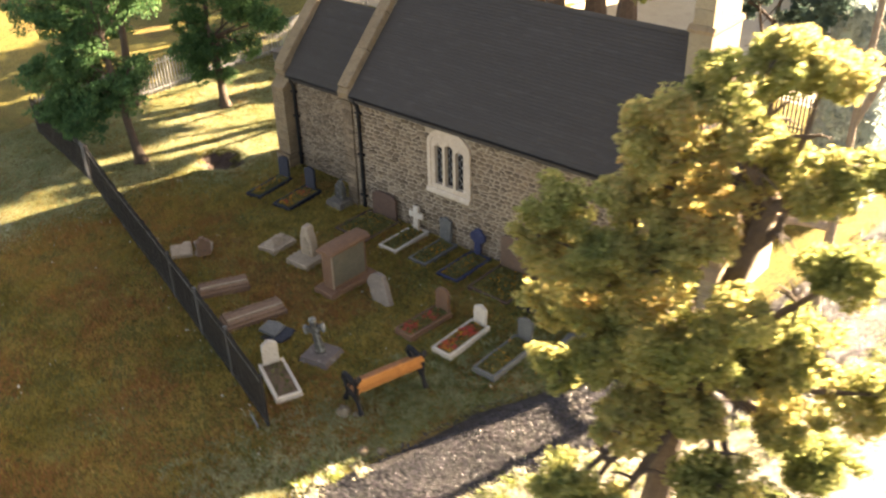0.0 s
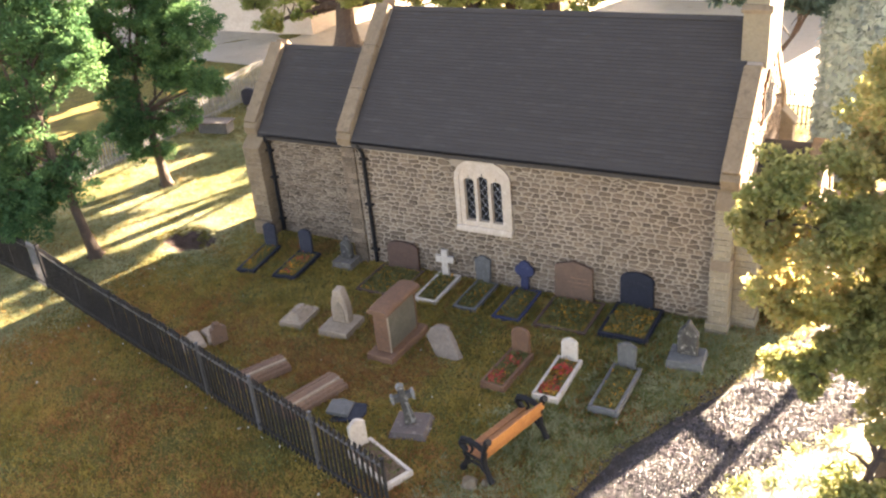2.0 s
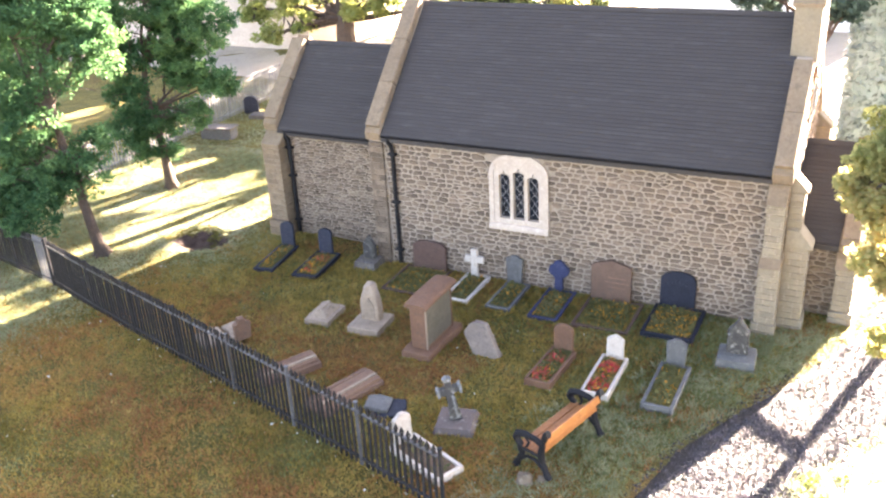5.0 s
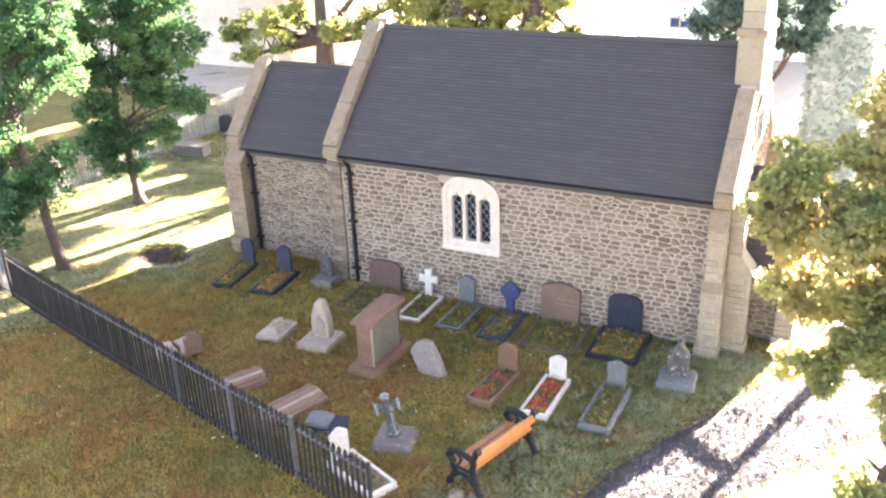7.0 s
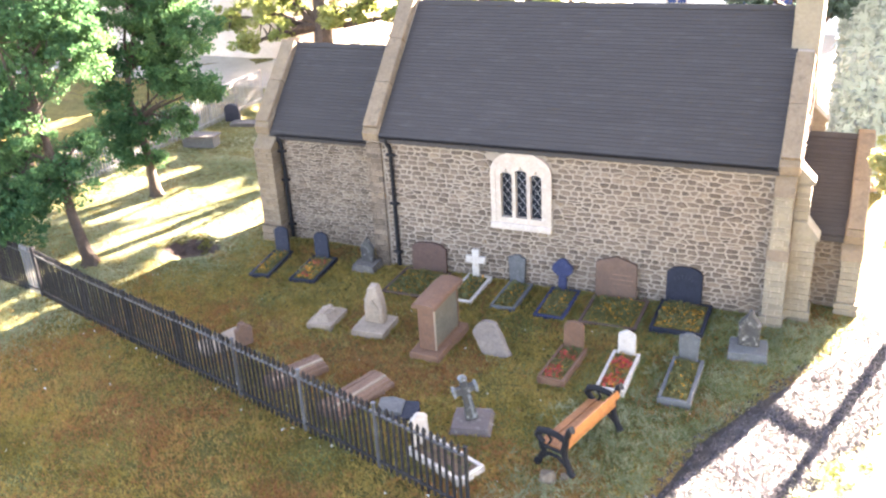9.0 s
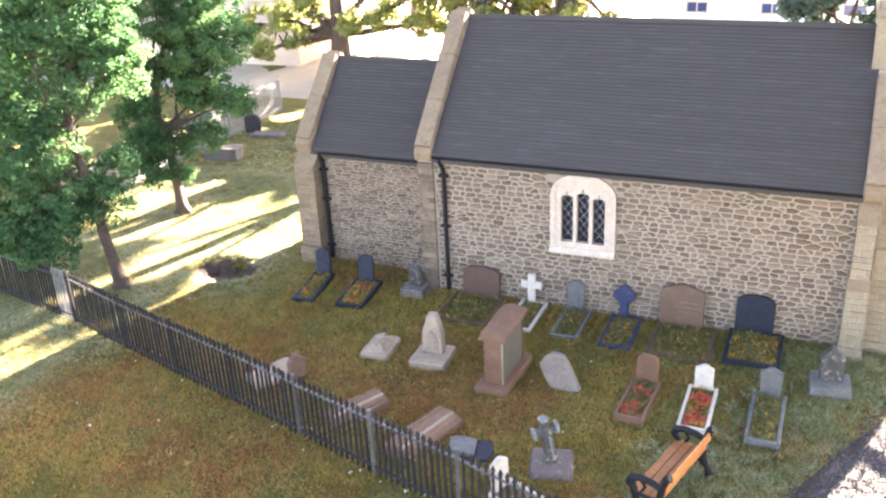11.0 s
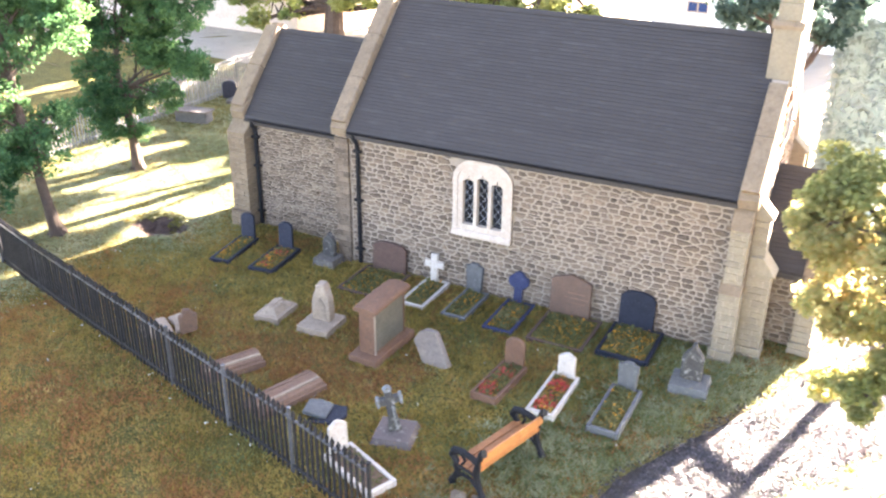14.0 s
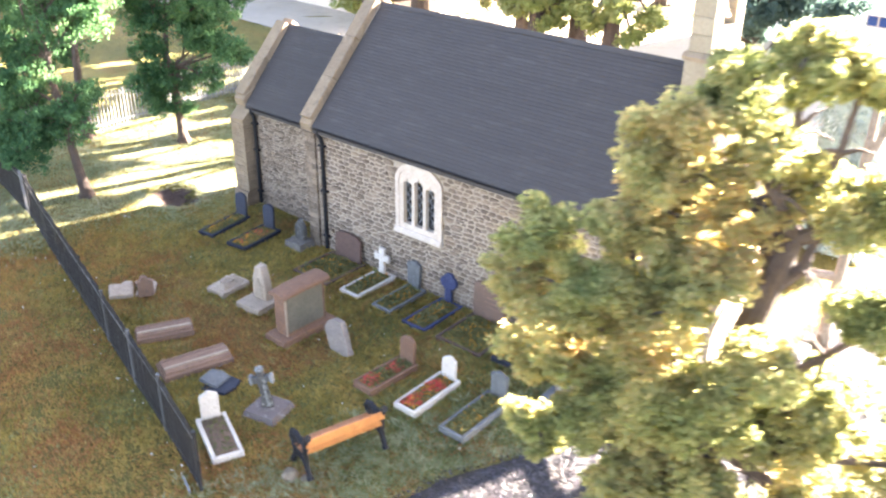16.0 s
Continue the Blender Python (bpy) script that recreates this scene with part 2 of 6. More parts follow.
GROUND = mossy_ground()
GLASS_DARK, _n, _l, _b = nodes_of("dark leaded glass")
_b.inputs["Base Color"].default_value, _b.inputs["Roughness"].default_value, _b.inputs["Specular IOR Level"].default_value = (0.012, 0.014, 0.018, 1), 0.12, 0.5
# the blue base colour draws the sky mirrored in the house panes
GLASS_SKY_BLUE, _n, _l, _b = nodes_of("glass, sky reflection in the colour")
_b.inputs["Base Color"].default_value, _b.inputs["Roughness"].default_value, _b.inputs["Specular IOR Level"].default_value = (0.02, 0.045, 0.13, 1), 0.15, 0.5
GRASS = leafy("olive grass", [(0.058, 0.053, 0.0125), (0.155, 0.119, 0.027), (0.285, 0.20, 0.05), (0.41, 0.275, 0.077), (0.30, 0.138, 0.05)], 0.42, 0.3)
# green grass made whiter than its own tone, to draw strong sun
LAWN_SUNLIT = leafy("pale green grass", [(0.14, 0.165, 0.07), (0.23, 0.25, 0.125), (0.33, 0.335, 0.195), (0.45, 0.44, 0.30)], 0.5, 0.3)
TURF = leafy("dark green turf", [(0.052, 0.076, 0.028), (0.12, 0.145, 0.055), (0.215, 0.23, 0.10), (0.34, 0.33, 0.165)], 0.45, 0.3)
PALE_GRASS = leafy("pale grey green grass", [(0.11, 0.13, 0.062), (0.20, 0.22, 0.115), (0.31, 0.315, 0.185), (0.43, 0.40, 0.25)], 0.45, 0.3)
DRY_GRASS = leafy("dry russet grass", [(0.125, 0.080, 0.028), (0.37, 0.235, 0.072), (0.34, 0.155, 0.056), (0.23, 0.097, 0.04), (0.57, 0.41, 0.145)], 0.42, 0.25)
PALE_TURF = leafy("pale straw turf", [(0.26, 0.26, 0.16), (0.38, 0.365, 0.25), (0.50, 0.465, 0.34), (0.58, 0.54, 0.42)], 0.4, 0.3)
LEAF_AUTUMN = leafy("olive and russet foliage", [(0.07, 0.092, 0.031), (0.163, 0.187, 0.068), (0.265, 0.266, 0.108), (0.365, 0.307, 0.132), (0.39, 0.248, 0.107)], 0.64)
LEAF_GREEN = leafy("green foliage", [(0.018, 0.056, 0.027), (0.038, 0.10, 0.042), (0.075, 0.155, 0.06), (0.13, 0.205, 0.08)], 0.42)
LEAF_YELLOW = leafy("yellow green foliage", [(0.11, 0.14, 0.04), (0.175, 0.205, 0.06), (0.235, 0.25, 0.085), (0.30, 0.29, 0.12)], 0.45)
# dark hedge leaves, lightened and blued to carry the haze
LEAF_HAZED = leafy("hedge foliage, paled for haze", [(0.16, 0.20, 0.19), (0.27, 0.32, 0.31), (0.42, 0.47, 0.45)], 0.45)
LEAF_BLUE = leafy("dark blue green foliage", [(0.03, 0.05, 0.045), (0.05, 0.085, 0.07), (0.085, 0.125, 0.10)], 0.4)
BLOOM_RED = leafy("red petals", [(0.42, 0.04, 0.04), (0.48, 0.075, 0.06), (0.34, 0.06, 0.05)], 0.2)
BLOOM_ORANGE = leafy("orange petals", [(0.62, 0.22, 0.025), (0.56, 0.25, 0.035), (0.36, 0.15, 0.035)], 0.2)
PLANT_LEAF = leafy("grave planting", [(0.065, 0.075, 0.028), (0.12, 0.115, 0.045), (0.17, 0.14, 0.065)], 0.3)
DAISY = leafy("white bits", [(0.6, 0.58, 0.52), (0.7, 0.68, 0.62)], 0.2)


# ---- builders ----
def thing(name, x, y, z=0.0, rz=0.0, label="", category="", group="", kind=""):
    ob = new(name)
    ob.matrix_world = pose(x * S, y * S, z * S, 0, 0, rz)
    return tagged(ob, label, category, group, kind)


def worn(bm, seed, amount=0.012):
    """Roughens a stone: finer faces, each corner shifted a little."""
    bmesh.ops.triangulate(bm, faces=bm.faces)
    for _ in range(2):
        long_edges = [e for e in bm.edges if e.calc_length() > 0.16]
        if long_edges:
            bmesh.ops.subdivide_edges(bm, edges=long_edges, cuts=1)
            bmesh.ops.triangulate(bm, faces=bm.faces)
    for v in bm.verts:
        q = v.co * 6.0 + Vector((seed, seed * 0.7, 0))
        v.co += Vector((noise.noise(q), noise.noise(q + Vector((9, 0, 0))), noise.noise(q + Vector((0, 9, 0))))) * amount
    return bm


def mesh_of(name, bm, mat):
    me = bpy.data.meshes.new(name)
    bmesh.ops.recalc_face_normals(bm, faces=bm.faces)
    bm.transform(Matrix.Scale(S, 4))
    bm.to_mesh(me)
    bm.free()
    me.materials.append(mat)
    return me


def part(name, bm, mat, parent=None, label="", kind=""):
    ob = new(name, bm if isinstance(bm, bpy.types.Mesh) else mesh_of(name, bm, mat))
    if parent:
        ob.parent = parent
    return tagged(ob, label, kind=kind)


def soup(name, verts, faces, mat, parent=None, label="", category="", kind="stuff"):
    """One mesh from arrays of corners and faces."""
    me = bpy.data.meshes.new(name)
    verts = np.asarray(verts, dtype=np.float32) * S
    faces = np.asarray(faces, dtype=np.int32)
    k = faces.shape[1]
    me.vertices.add(len(verts))
    me.vertices.foreach_set("co", verts.ravel())
    me.loops.add(faces.size)
    me.loops.foreach_set("vertex_index", faces.ravel())
    me.polygons.add(len(faces))
    me.polygons.foreach_set("loop_start", np.arange(0, faces.size, k, dtype=np.int32))
    me.polygons.foreach_set("loop_total", np.full(len(faces), k, dtype=np.int32))
    me.update(calc_edges=True)
    me.materials.append(mat)
    ob = new(name, me)
    if parent:
        ob.parent = parent
    return tagged(ob, label, category, kind=kind)


def box(bm, x0, x1, y0, y1, z0, z1, bevel=0.0, m=None):
    r = bmesh.ops.create_cube(bm, size=1.0)
    vs = r["verts"]
    bmesh.ops.transform(bm, matrix=Matrix.Translation(((x0 + x1) / 2, (y0 + y1) / 2, (z0 + z1) / 2)) @ Matrix.Diagonal((x1 - x0, y1 - y0, z1 - z0, 1)), verts=vs)
    if bevel:
        es = list({e for v in vs for e in v.link_edges})
        out = bmesh.ops.bevel(bm, geom=es, offset=bevel, segments=2, affect="EDGES", profile=0.6)
        vs = list({v for f in out["faces"] for v in f.verts} | {v for v in vs if v.is_valid})
    if m is not None:
        bmesh.ops.transform(bm, matrix=m, verts=vs)
    return vs


def prism(bm, poly, d0, d1, axis="y", bevel=0.0, m=None):
    """A flat outline pushed along an axis: 'y' takes (x, z), 'x' takes (y, z), 'z' takes (x, y)."""
    at = {"y": lambda p, d: (p[0], d, p[1]), "x": lambda p, d: (d, p[0], p[1]), "z": lambda p, d: (p[0], p[1], d)}[axis]
    a = [bm.verts.new(at(p, d0)) for p in poly]
    b = [bm.verts.new(at(p, d1)) for p in poly]
    fs = [bm.faces.new(a), bm.faces.new(b[::-1])]
    k = len(poly)
    for i in range(k):
        fs.append(bm.faces.new((a[i], b[i], b[(i + 1) % k], a[(i + 1) % k])))
    bmesh.ops.recalc_face_normals(bm, faces=fs)
    vs = a + b
    if bevel:
        es = list({e for f in fs[:2] for e in f.edges})
        out = bmesh.ops.bevel(bm, geom=es, offset=bevel, segments=1, affect="EDGES")
        vs = list({v for f in out["faces"] for v in f.verts} | {v for v in vs if v.is_valid})
    if m is not None:
        bmesh.ops.transform(bm, matrix=m, verts=vs)
    return vs


def tube(bm, pts, radii, seg=8):
    """A round, tapered bar along points."""
    pts = [Vector(p) for p in pts]
    rings = []
    for i, p in enumerate(pts):
        d = (pts[min(i + 1, len(pts) - 1)] - pts[max(i - 1, 0)]).normalized()
        u = d.orthogonal().normalized() if not rings else (last - d * last.dot(d)).normalized()
        last = u
        w = d.cross(u)
        r = radii[i] if isinstance(radii, (list, tuple)) else radii
        rings.append([bm.verts.new(p + (u * math.cos(a) + w * math.sin(a)) * r) for a in [2 * math.pi * k / seg for k in range(seg)]])
    for a, b in zip(rings, rings[1:]):
        for k in range(seg):
            bm.faces.new((a[k], a[(k + 1) % seg], b[(k + 1) % seg], b[k]))
    bm.faces.new(rings[0][::-1])
    bm.faces.new(rings[-1])


def arc(cx, cz, r, a0, a1, k):
    return [(cx + r * math.cos(radians(a0 + (a1 - a0) * i / k)), cz + r * math.sin(radians(a0 + (a1 - a0) * i / k))) for i in range(k + 1)]


def clip(poly, px, py, nx, ny):
    """Keeps the side of the line through p that n points away from."""
    out = []
    for i, a in enumerate(poly):
        b = poly[(i + 1) % len(poly)]
        da, db = (a[0] - px) * nx + (a[1] - py) * ny, (b[0] - px) * nx + (b[1] - py) * ny
        if da <= 0:
            out.append(a)
        if da * db < 0:
            t = da / (da - db)
            out.append((a[0] + t * (b[0] - a[0]), a[1] + t * (b[1] - a[1])))
    return out


def stones_in(region, du, dv, gap, rng, skip=lambda u, v: False):
    """Irregular stones that fill a convex outline: cells round jittered seeds, shrunk by the joint, corners cut."""
    us, vs = [p[0] for p in region], [p[1] for p in region]
    seeds = []
    v, row = min(vs) - dv, 0
    while v < max(vs) + dv:
        u = min(us) - du + (row % 2) * du / 2
        while u < max(us) + du:
            if rng.random() > 0.1:
                seeds.append((u + rng.uniform(-0.42, 0.42) * du, v + rng.uniform(-0.11, 0.11) * dv))
            if rng.random() < 0.08:
                seeds.append((u + rng.uniform(-0.5, 0.5) * du, v + rng.uniform(-0.5, 0.5) * dv))
            u += du * rng.uniform(0.75, 1.3)
        v += dv * rng.uniform(0.8, 1.22)
        row += 1
    k = 1.4 * du / dv
    cells = []
    for i, (su, sv) in enumerate(seeds):
        poly = list(region)
        if skip(su, sv):
            continue
        for j, (tu, tv) in enumerate(seeds):
            if i == j or abs(tu - su) > 3 * du or abs(tv - sv) > 3 * dv:
                continue
            nx, ny = (tu - su), (tv - sv) * k * k
            ln = math.hypot(nx, ny)
            nx, ny = nx / ln, ny / ln
            poly = clip(poly, (su + tu) / 2 - nx * gap, (sv + tv) / 2 - ny * gap, nx, ny)
            if len(poly) < 3:
                break
        if len(poly) < 3:
            continue
        area = 0.5 * abs(sum(a[0] * b[1] - b[0] * a[1] for a, b in zip(poly, poly[1:] + poly[:1])))
        if area < 0.08 * du * dv:
            continue
        cut = []
        for a, b in zip(poly, poly[1:] + poly[:1]):
            cut += [(a[0] * 0.87 + b[0] * 0.13, a[1] * 0.87 + b[1] * 0.13), (a[0] * 0.13 + b[0] * 0.87, a[1] * 0.13 + b[1] * 0.87)]
        cells.append(cut)
    return cells


def stone_geo(cell, to3d, proud, edge):
    """Corners and faces of one stone: a skirt from the wall and a smaller face."""
    cu, cv = sum(p[0] for p in cell) / len(cell), sum(p[1] for p in cell) / len(cell)
    inner = []
    for p in cell:
        ln = math.hypot(p[0] - cu, p[1] - cv) + 1e-6
        f = max(0.4, 1 - edge / ln)
        inner.append((cu + (p[0] - cu) * f, cv + (p[1] - cv) * f))
    k = len(cell)
    v = [to3d(*p, -0.01) for p in cell] + [to3d(*p, proud) for p in inner]
    return v, [(i, (i + 1) % k, k + (i + 1) % k, k + i) for i in range(k)], tuple(range(k, 2 * k))


def lay_stones(cells, to3d, parent, mat, rng, limit, near):
    """Stones as parts under a wall: the nearest as pieces of their own, the rest joined."""
    order = sorted(cells, key=lambda c: near(sum(p[0] for p in c) / len(c)))
    rest = bmesh.new()
    for i, cell in enumerate(order):
        v, quads, cap = stone_geo(cell, to3d, rng.uniform(0.015, 0.045), 0.022)
        if i < limit:
            me = bpy.data.meshes.new("stone")
            me.from_pydata([(a * S, b * S, c * S) for a, b, c in v], [], quads + [cap])
            me.materials.append(mat)
            part("stone", me, mat, parent)
        else:
            vs = [rest.verts.new(p) for p in v]
            for q in quads + [cap]:
                rest.faces.new([vs[j] for j in q])
    if rest.verts:
        part("rubble", rest, RUBBLE_JOINED, parent, kind="stuff")
    else:
        rest.free()


# ---- ground ----
def lift(x, y):
    """Height of the ground."""
    h = 0.05 * noise.noise(Vector((x * 0.35, y * 0.35, 0.0))) + 0.025 * noise.noise(Vector((x * 1.3, y * 1.3, 4.0)))
    d = math.hypot((x + 6.48) / 1.0, (y + 0.55) / 0.82)
    if d < 1.6:
        h += -0.36 * math.exp(-(d * 1.08) ** 4) + 0.05 * math.exp(-((d - 1.2) * 4) ** 2)
    return h - 0.03


def ground_sheet():
    def axis(lo, hi, step, far):
        mid = list(np.arange(lo, hi + 1e-6, step))
        return [lo - f for f in reversed(far)] + mid + [hi + f for f in far]
    far = [1.5, 4, 9, 18, 35, 70, 150, 400, 1200]
    xs, ys = axis(-19, 20, 0.3, far), axis(-16, 18, 0.3, far)
    verts = [(x, y, lift(x, y)) for y in ys for x in xs]
    w = len(xs)
    faces = [(j * w + i, j * w + i + 1, (j + 1) * w + i + 1, (j + 1) * w + i) for j in range(len(ys) - 1) for i in range(w - 1)]
    ob = soup("ground", verts, faces, GROUND, label="mossy olive and brown grass churchyard ground", category="ground", kind="structure")
    for p in ob.data.polygons:
        p.use_smooth = True
    return ob


ground_sheet()

PATH_LEFT = [(7.2, -12.0), (8.1, -8.6), (8.64, -7.0), (9.05, -5.29), (9.75, -3.8), (10.6, -2.3), (11.3, -0.75), (11.85, 0.6), (12.3, 3.28), (12.8, 6.5), (13.2, 11.0), (13.4, 18.0)]


def path_width(y):
    return np.interp(y, [-12.0, -7.0, -3.8, 0.0, 18.0], [2.0, 2.1, 2.6, 3.0, 3.0])


def path_edge(y):
    for (xa, ya), (xb, yb) in zip(PATH_LEFT, PATH_LEFT[1:]):
        if ya <= y <= yb:
            return xa + (xb - xa) * (y - ya) / (yb - ya)
    return None


def gravel_path():
    rng = np.random.default_rng(5)
    verts, faces = [], []
    ys = np.arange(-12.0, 18.01, 0.25)
    for j, y in enumerate(ys):
        e = path_edge(min(max(y, -11.99), 17.99))
        for i in range(9):
            x = e + path_width(y) * i / 8 + (0.08 * noise.noise(Vector((y * 2.1, i, 1))) if i in (0, 8) else 0)
            verts.append((x, y, lift(x, y) + (0.035 if 0 < i < 8 else -0.03)))
    for j in range(len(ys) - 1):
        for i in range(8):
            a = j * 9 + i
            faces.append((a, a + 1, a + 10, a + 9))
    soup("gravel_path", verts, faces, GRAVEL_BED, label="grey gravel path curving past the church porch", category="path", kind="structure")
    verts, faces = [], []
    for y in ys:
        e = path_edge(min(max(y, -11.99), 17.99)) + path_width(y)
        for i in range(7):
            x = e + (0.0, 0.25, 1.0, 2.2, 4.0, 7.0, 12.0)[i]
            verts.append((x, y, lift(x, y) + (0.03 if i else -0.02)))
    for j in range(len(ys) - 1):
        for i in range(6):
            a = j * 7 + i
            faces.append((a, a + 1, a + 8, a + 7))
    soup("verge", verts, faces, PALE_EARTH, label="pale sandy verge on the far side of the path", category="verge", kind="structure")
    # loose stones
    n = 62000
    y = rng.uniform(-11.0, 9.0, n)
    e = np.array([path_edge(v) for v in y])
    off = path_width(y) * rng.uniform(-0.03, 1.05, n)
    # stones left out at the left edge: the dark bed draws a shadow
    strip = (off < 0.36 + 0.1 * np.sin(y * 3.1)) & (rng.random(n) < 0.86)
    y, e, off = y[~strip], e[~strip], off[~strip]
    n = len(y)
    x = e + off
    r = rng.uniform(0.013, 0.03, n)
    unit = np.array([(1, 0, 0), (0, 1, 0), (-1, 0, 0), (0, -1, 0), (0, 0, 1)], dtype=float)
    a = rng.uniform(0, 6.28, n)
    v = unit[None] * rng.uniform(0.65, 1.3, (n, 5, 1)) * r[:, None, None]
    c, s = np.cos(a)[:, None], np.sin(a)[:, None]
    vx, vy = v[..., 0] * c - v[..., 1] * s, v[..., 0] * s + v[..., 1] * c
    z0 = np.array([lift(p, q) for p, q in zip(x, y)]) + 0.03
    v = np.stack([vx + x[:, None], vy + y[:, None], v[..., 2] * 1.5 + z0[:, None]], -1).reshape(-1, 3)
    f = np.array([(0, 1, 4), (1, 2, 4), (2, 3, 4), (3, 0, 4)])
    soup("gravel", v, (np.arange(n)[:, None, None] * 5 + f[None]).reshape(-1, 3), GRAVEL, label="loose grey gravel stones glinting in the sun on the path", category="gravel")


gravel_path()


def in_church(x, y):
    return ((x > -0.5) & (x < 10.2) & (y > 0.1) & (y < 5.7)) | ((x > -4.6) & (x <= -0.5) & (y > 0.95) & (y < 4.8)) | ((x >= 10.2) & (x < 11.7) & (y > 1.1) & (y < 4.6))


def blades(name, x, y, hgt, w, lean, g, mat, text, z=None):
    """One three-cornered blade at each place."""
    n = len(x)
    if z is None:
        z = np.array([lift(p, q) for p, q in zip(x, y)]) - 0.008
    a = g.uniform(0, 6.283, n)
    d = g.normal(0, lean, (n, 2))
    p0 = np.stack([x - np.cos(a) * w, y - np.sin(a) * w, z], -1)
    p1 = np.stack([x + np.cos(a) * w, y + np.sin(a) * w, z], -1)
    p2 = np.stack([x + d[:, 0], y + d[:, 1], z + hgt], -1)
    v = np.stack([p0, p1, p2], 1).reshape(-1, 3)
    soup(name, v, np.arange(3 * n).reshape(-1, 3), mat, label=text, category="grass")


def cloudy(x, y, scale, seed):
    """Soft patches over the ground, about -1 to 1: a coarse grid of noise, read smoothly."""
    gx, gy = np.arange(-20, 26, 0.25), np.arange(-16, 16, 0.25)
    grid = np.array([[noise.noise(Vector((p * scale, q * scale, seed))) + 0.5 * noise.noise(Vector((p * scale * 2.7, q * scale * 2.7, seed + 4))) for p in gx] for q in gy])
    fx, fy = np.clip((x + 20) / 0.25, 0, len(gx) - 1.01), np.clip((y + 16) / 0.25, 0, len(gy) - 1.01)
    i, j = fx.astype(int), fy.astype(int)
    u, v = fx - i, fy - j
    return (grid[j, i] * (1 - u) + grid[j, i + 1] * u) * (1 - v) + (grid[j + 1, i] * (1 - u) + grid[j + 1, i + 1] * u) * v


def on_plot(x, y):
    """Inside one of the kerbed plots or under a stone."""
    out = np.zeros(len(x), bool)
    for x0, x1, y0, y1 in ((0.5, 1.85, -1.52, 0.1), (2.3, 2.98, -1.45, 0.1), (3.46, 4.12, -1.42, 0.1), (4.62, 5.38, -1.52, 0.1), (5.74, 7.12, -1.52, 0.1), (7.4, 8.6, -1.45, 0.1),
                           (5.75, 6.25, -4.25, -2.85), (6.92, 7.48, -4.25, -2.72), (8.2, 8.8, -4.22, -2.58), (2.7, 3.4, -4.3, -2.5)):
        out |= (x > x0 + 0.03) & (x < x1 - 0.03) & (y > y0 + 0.03) & (y < y1)
    return out


def grass():
    g = np.random.default_rng(11)
    n = 620000
    x, y = g.uniform(-15, 11.5, n), g.uniform(-14, 7, n)
    far = 60000
    x, y = np.concatenate([x, g.uniform(-18, 9.8, far)]), np.concatenate([y, g.uniform(5, 15, far)])
    e = np.interp(y, [p[1] for p in PATH_LEFT], [p[0] for p in PATH_LEFT])
    keep = ~in_church(x, y) & (x < e + g.normal(0, 0.07, len(x))) & ~on_plot(x, y)
    hole = np.hypot((x + 6.48) / 1.0, (y + 0.55) / 0.82) < 0.92 + 0.12 * np.sin(x * 9) * np.cos(y * 11)
    behind = (y > 3) & (x > -4) & (x < 10)
    thin = cloudy(x, y, 1.1, 21.0) < -0.28          # worn places where the moss shows
    keep &= ~hole & ~(behind & (g.random(len(x)) < 0.85)) & ~(thin & (g.random(len(x)) < 0.6))
    x, y = x[keep], y[keep]
    n = len(x)
    hgt = g.uniform(0.03, 0.085, n) * (1 + 0.5 * np.clip(cloudy(x, y, 0.8, 31.0), -0.6, 1)) * np.where(g.random(n) < 0.05, 1.7, 1.0)
    w = g.uniform(0.009, 0.021, n)
    # dry growth in patches, most of it outside the railings; green turf towards the path and at the chancel end
    outside = np.clip((-6.9 - 0.29 * (x - 0.75) - y) / 1.5, 0, 1)
    dry_at = 0.32 + 1.3 * cloudy(x, y, 0.33, 3.0) + 0.45 * cloudy(x, y, 1.4, 13.0) + 0.28 * outside - 0.3 * np.clip((x - 5.5) / 4, 0, 1) - 0.6 * np.clip((-4.0 - x) / 2, 0, 1) * np.clip((y + 2.5) / 2, 0, 1)
    dry = g.random(n) < np.clip(dry_at, 0.04, 0.9)
    # the sunlit west end gets mostly the whitened grass
    west_end = np.clip((-5.5 - x) / 2, 0, 1) * np.clip((y + 9.5) / 1.5, 0, 1)
    dry &= g.random(n) > 0.85 * west_end
    lawn_at = np.clip(np.maximum(west_end, np.clip((-3.4 - x) / 2.5, 0, 1) * np.clip((y + 3.4) / 2, 0, 1)), 0, 0.93)
    lawn = ~dry & (g.random(n) < lawn_at)
    hgt, w = hgt * (1 - 0.45 * lawn), w * (1 + 0.6 * lawn)
    turf = ~dry & ~lawn & (g.random(n) < np.clip(0.75 * np.clip((x - 5.0) / 3, 0, 1) + 0.6 * cloudy(x, y, 0.6, 41.0) + 0.08, 0.03, 0.95))
    for pick, mat, text in ((~dry & ~lawn & ~turf, GRASS, "short matted olive grass and moss"), (lawn, LAWN_SUNLIT, "pale green grass under the trees, whitened for sunlight"), (turf, TURF, "dark green turf towards the path"), (dry, DRY_GRASS, "short dry russet and straw grass in patches")):
        blades("grass", x[pick], y[pick], hgt[pick], w[pick], 0.12 if mat is LAWN_SUNLIT else 0.045, g, mat, text)


grass()


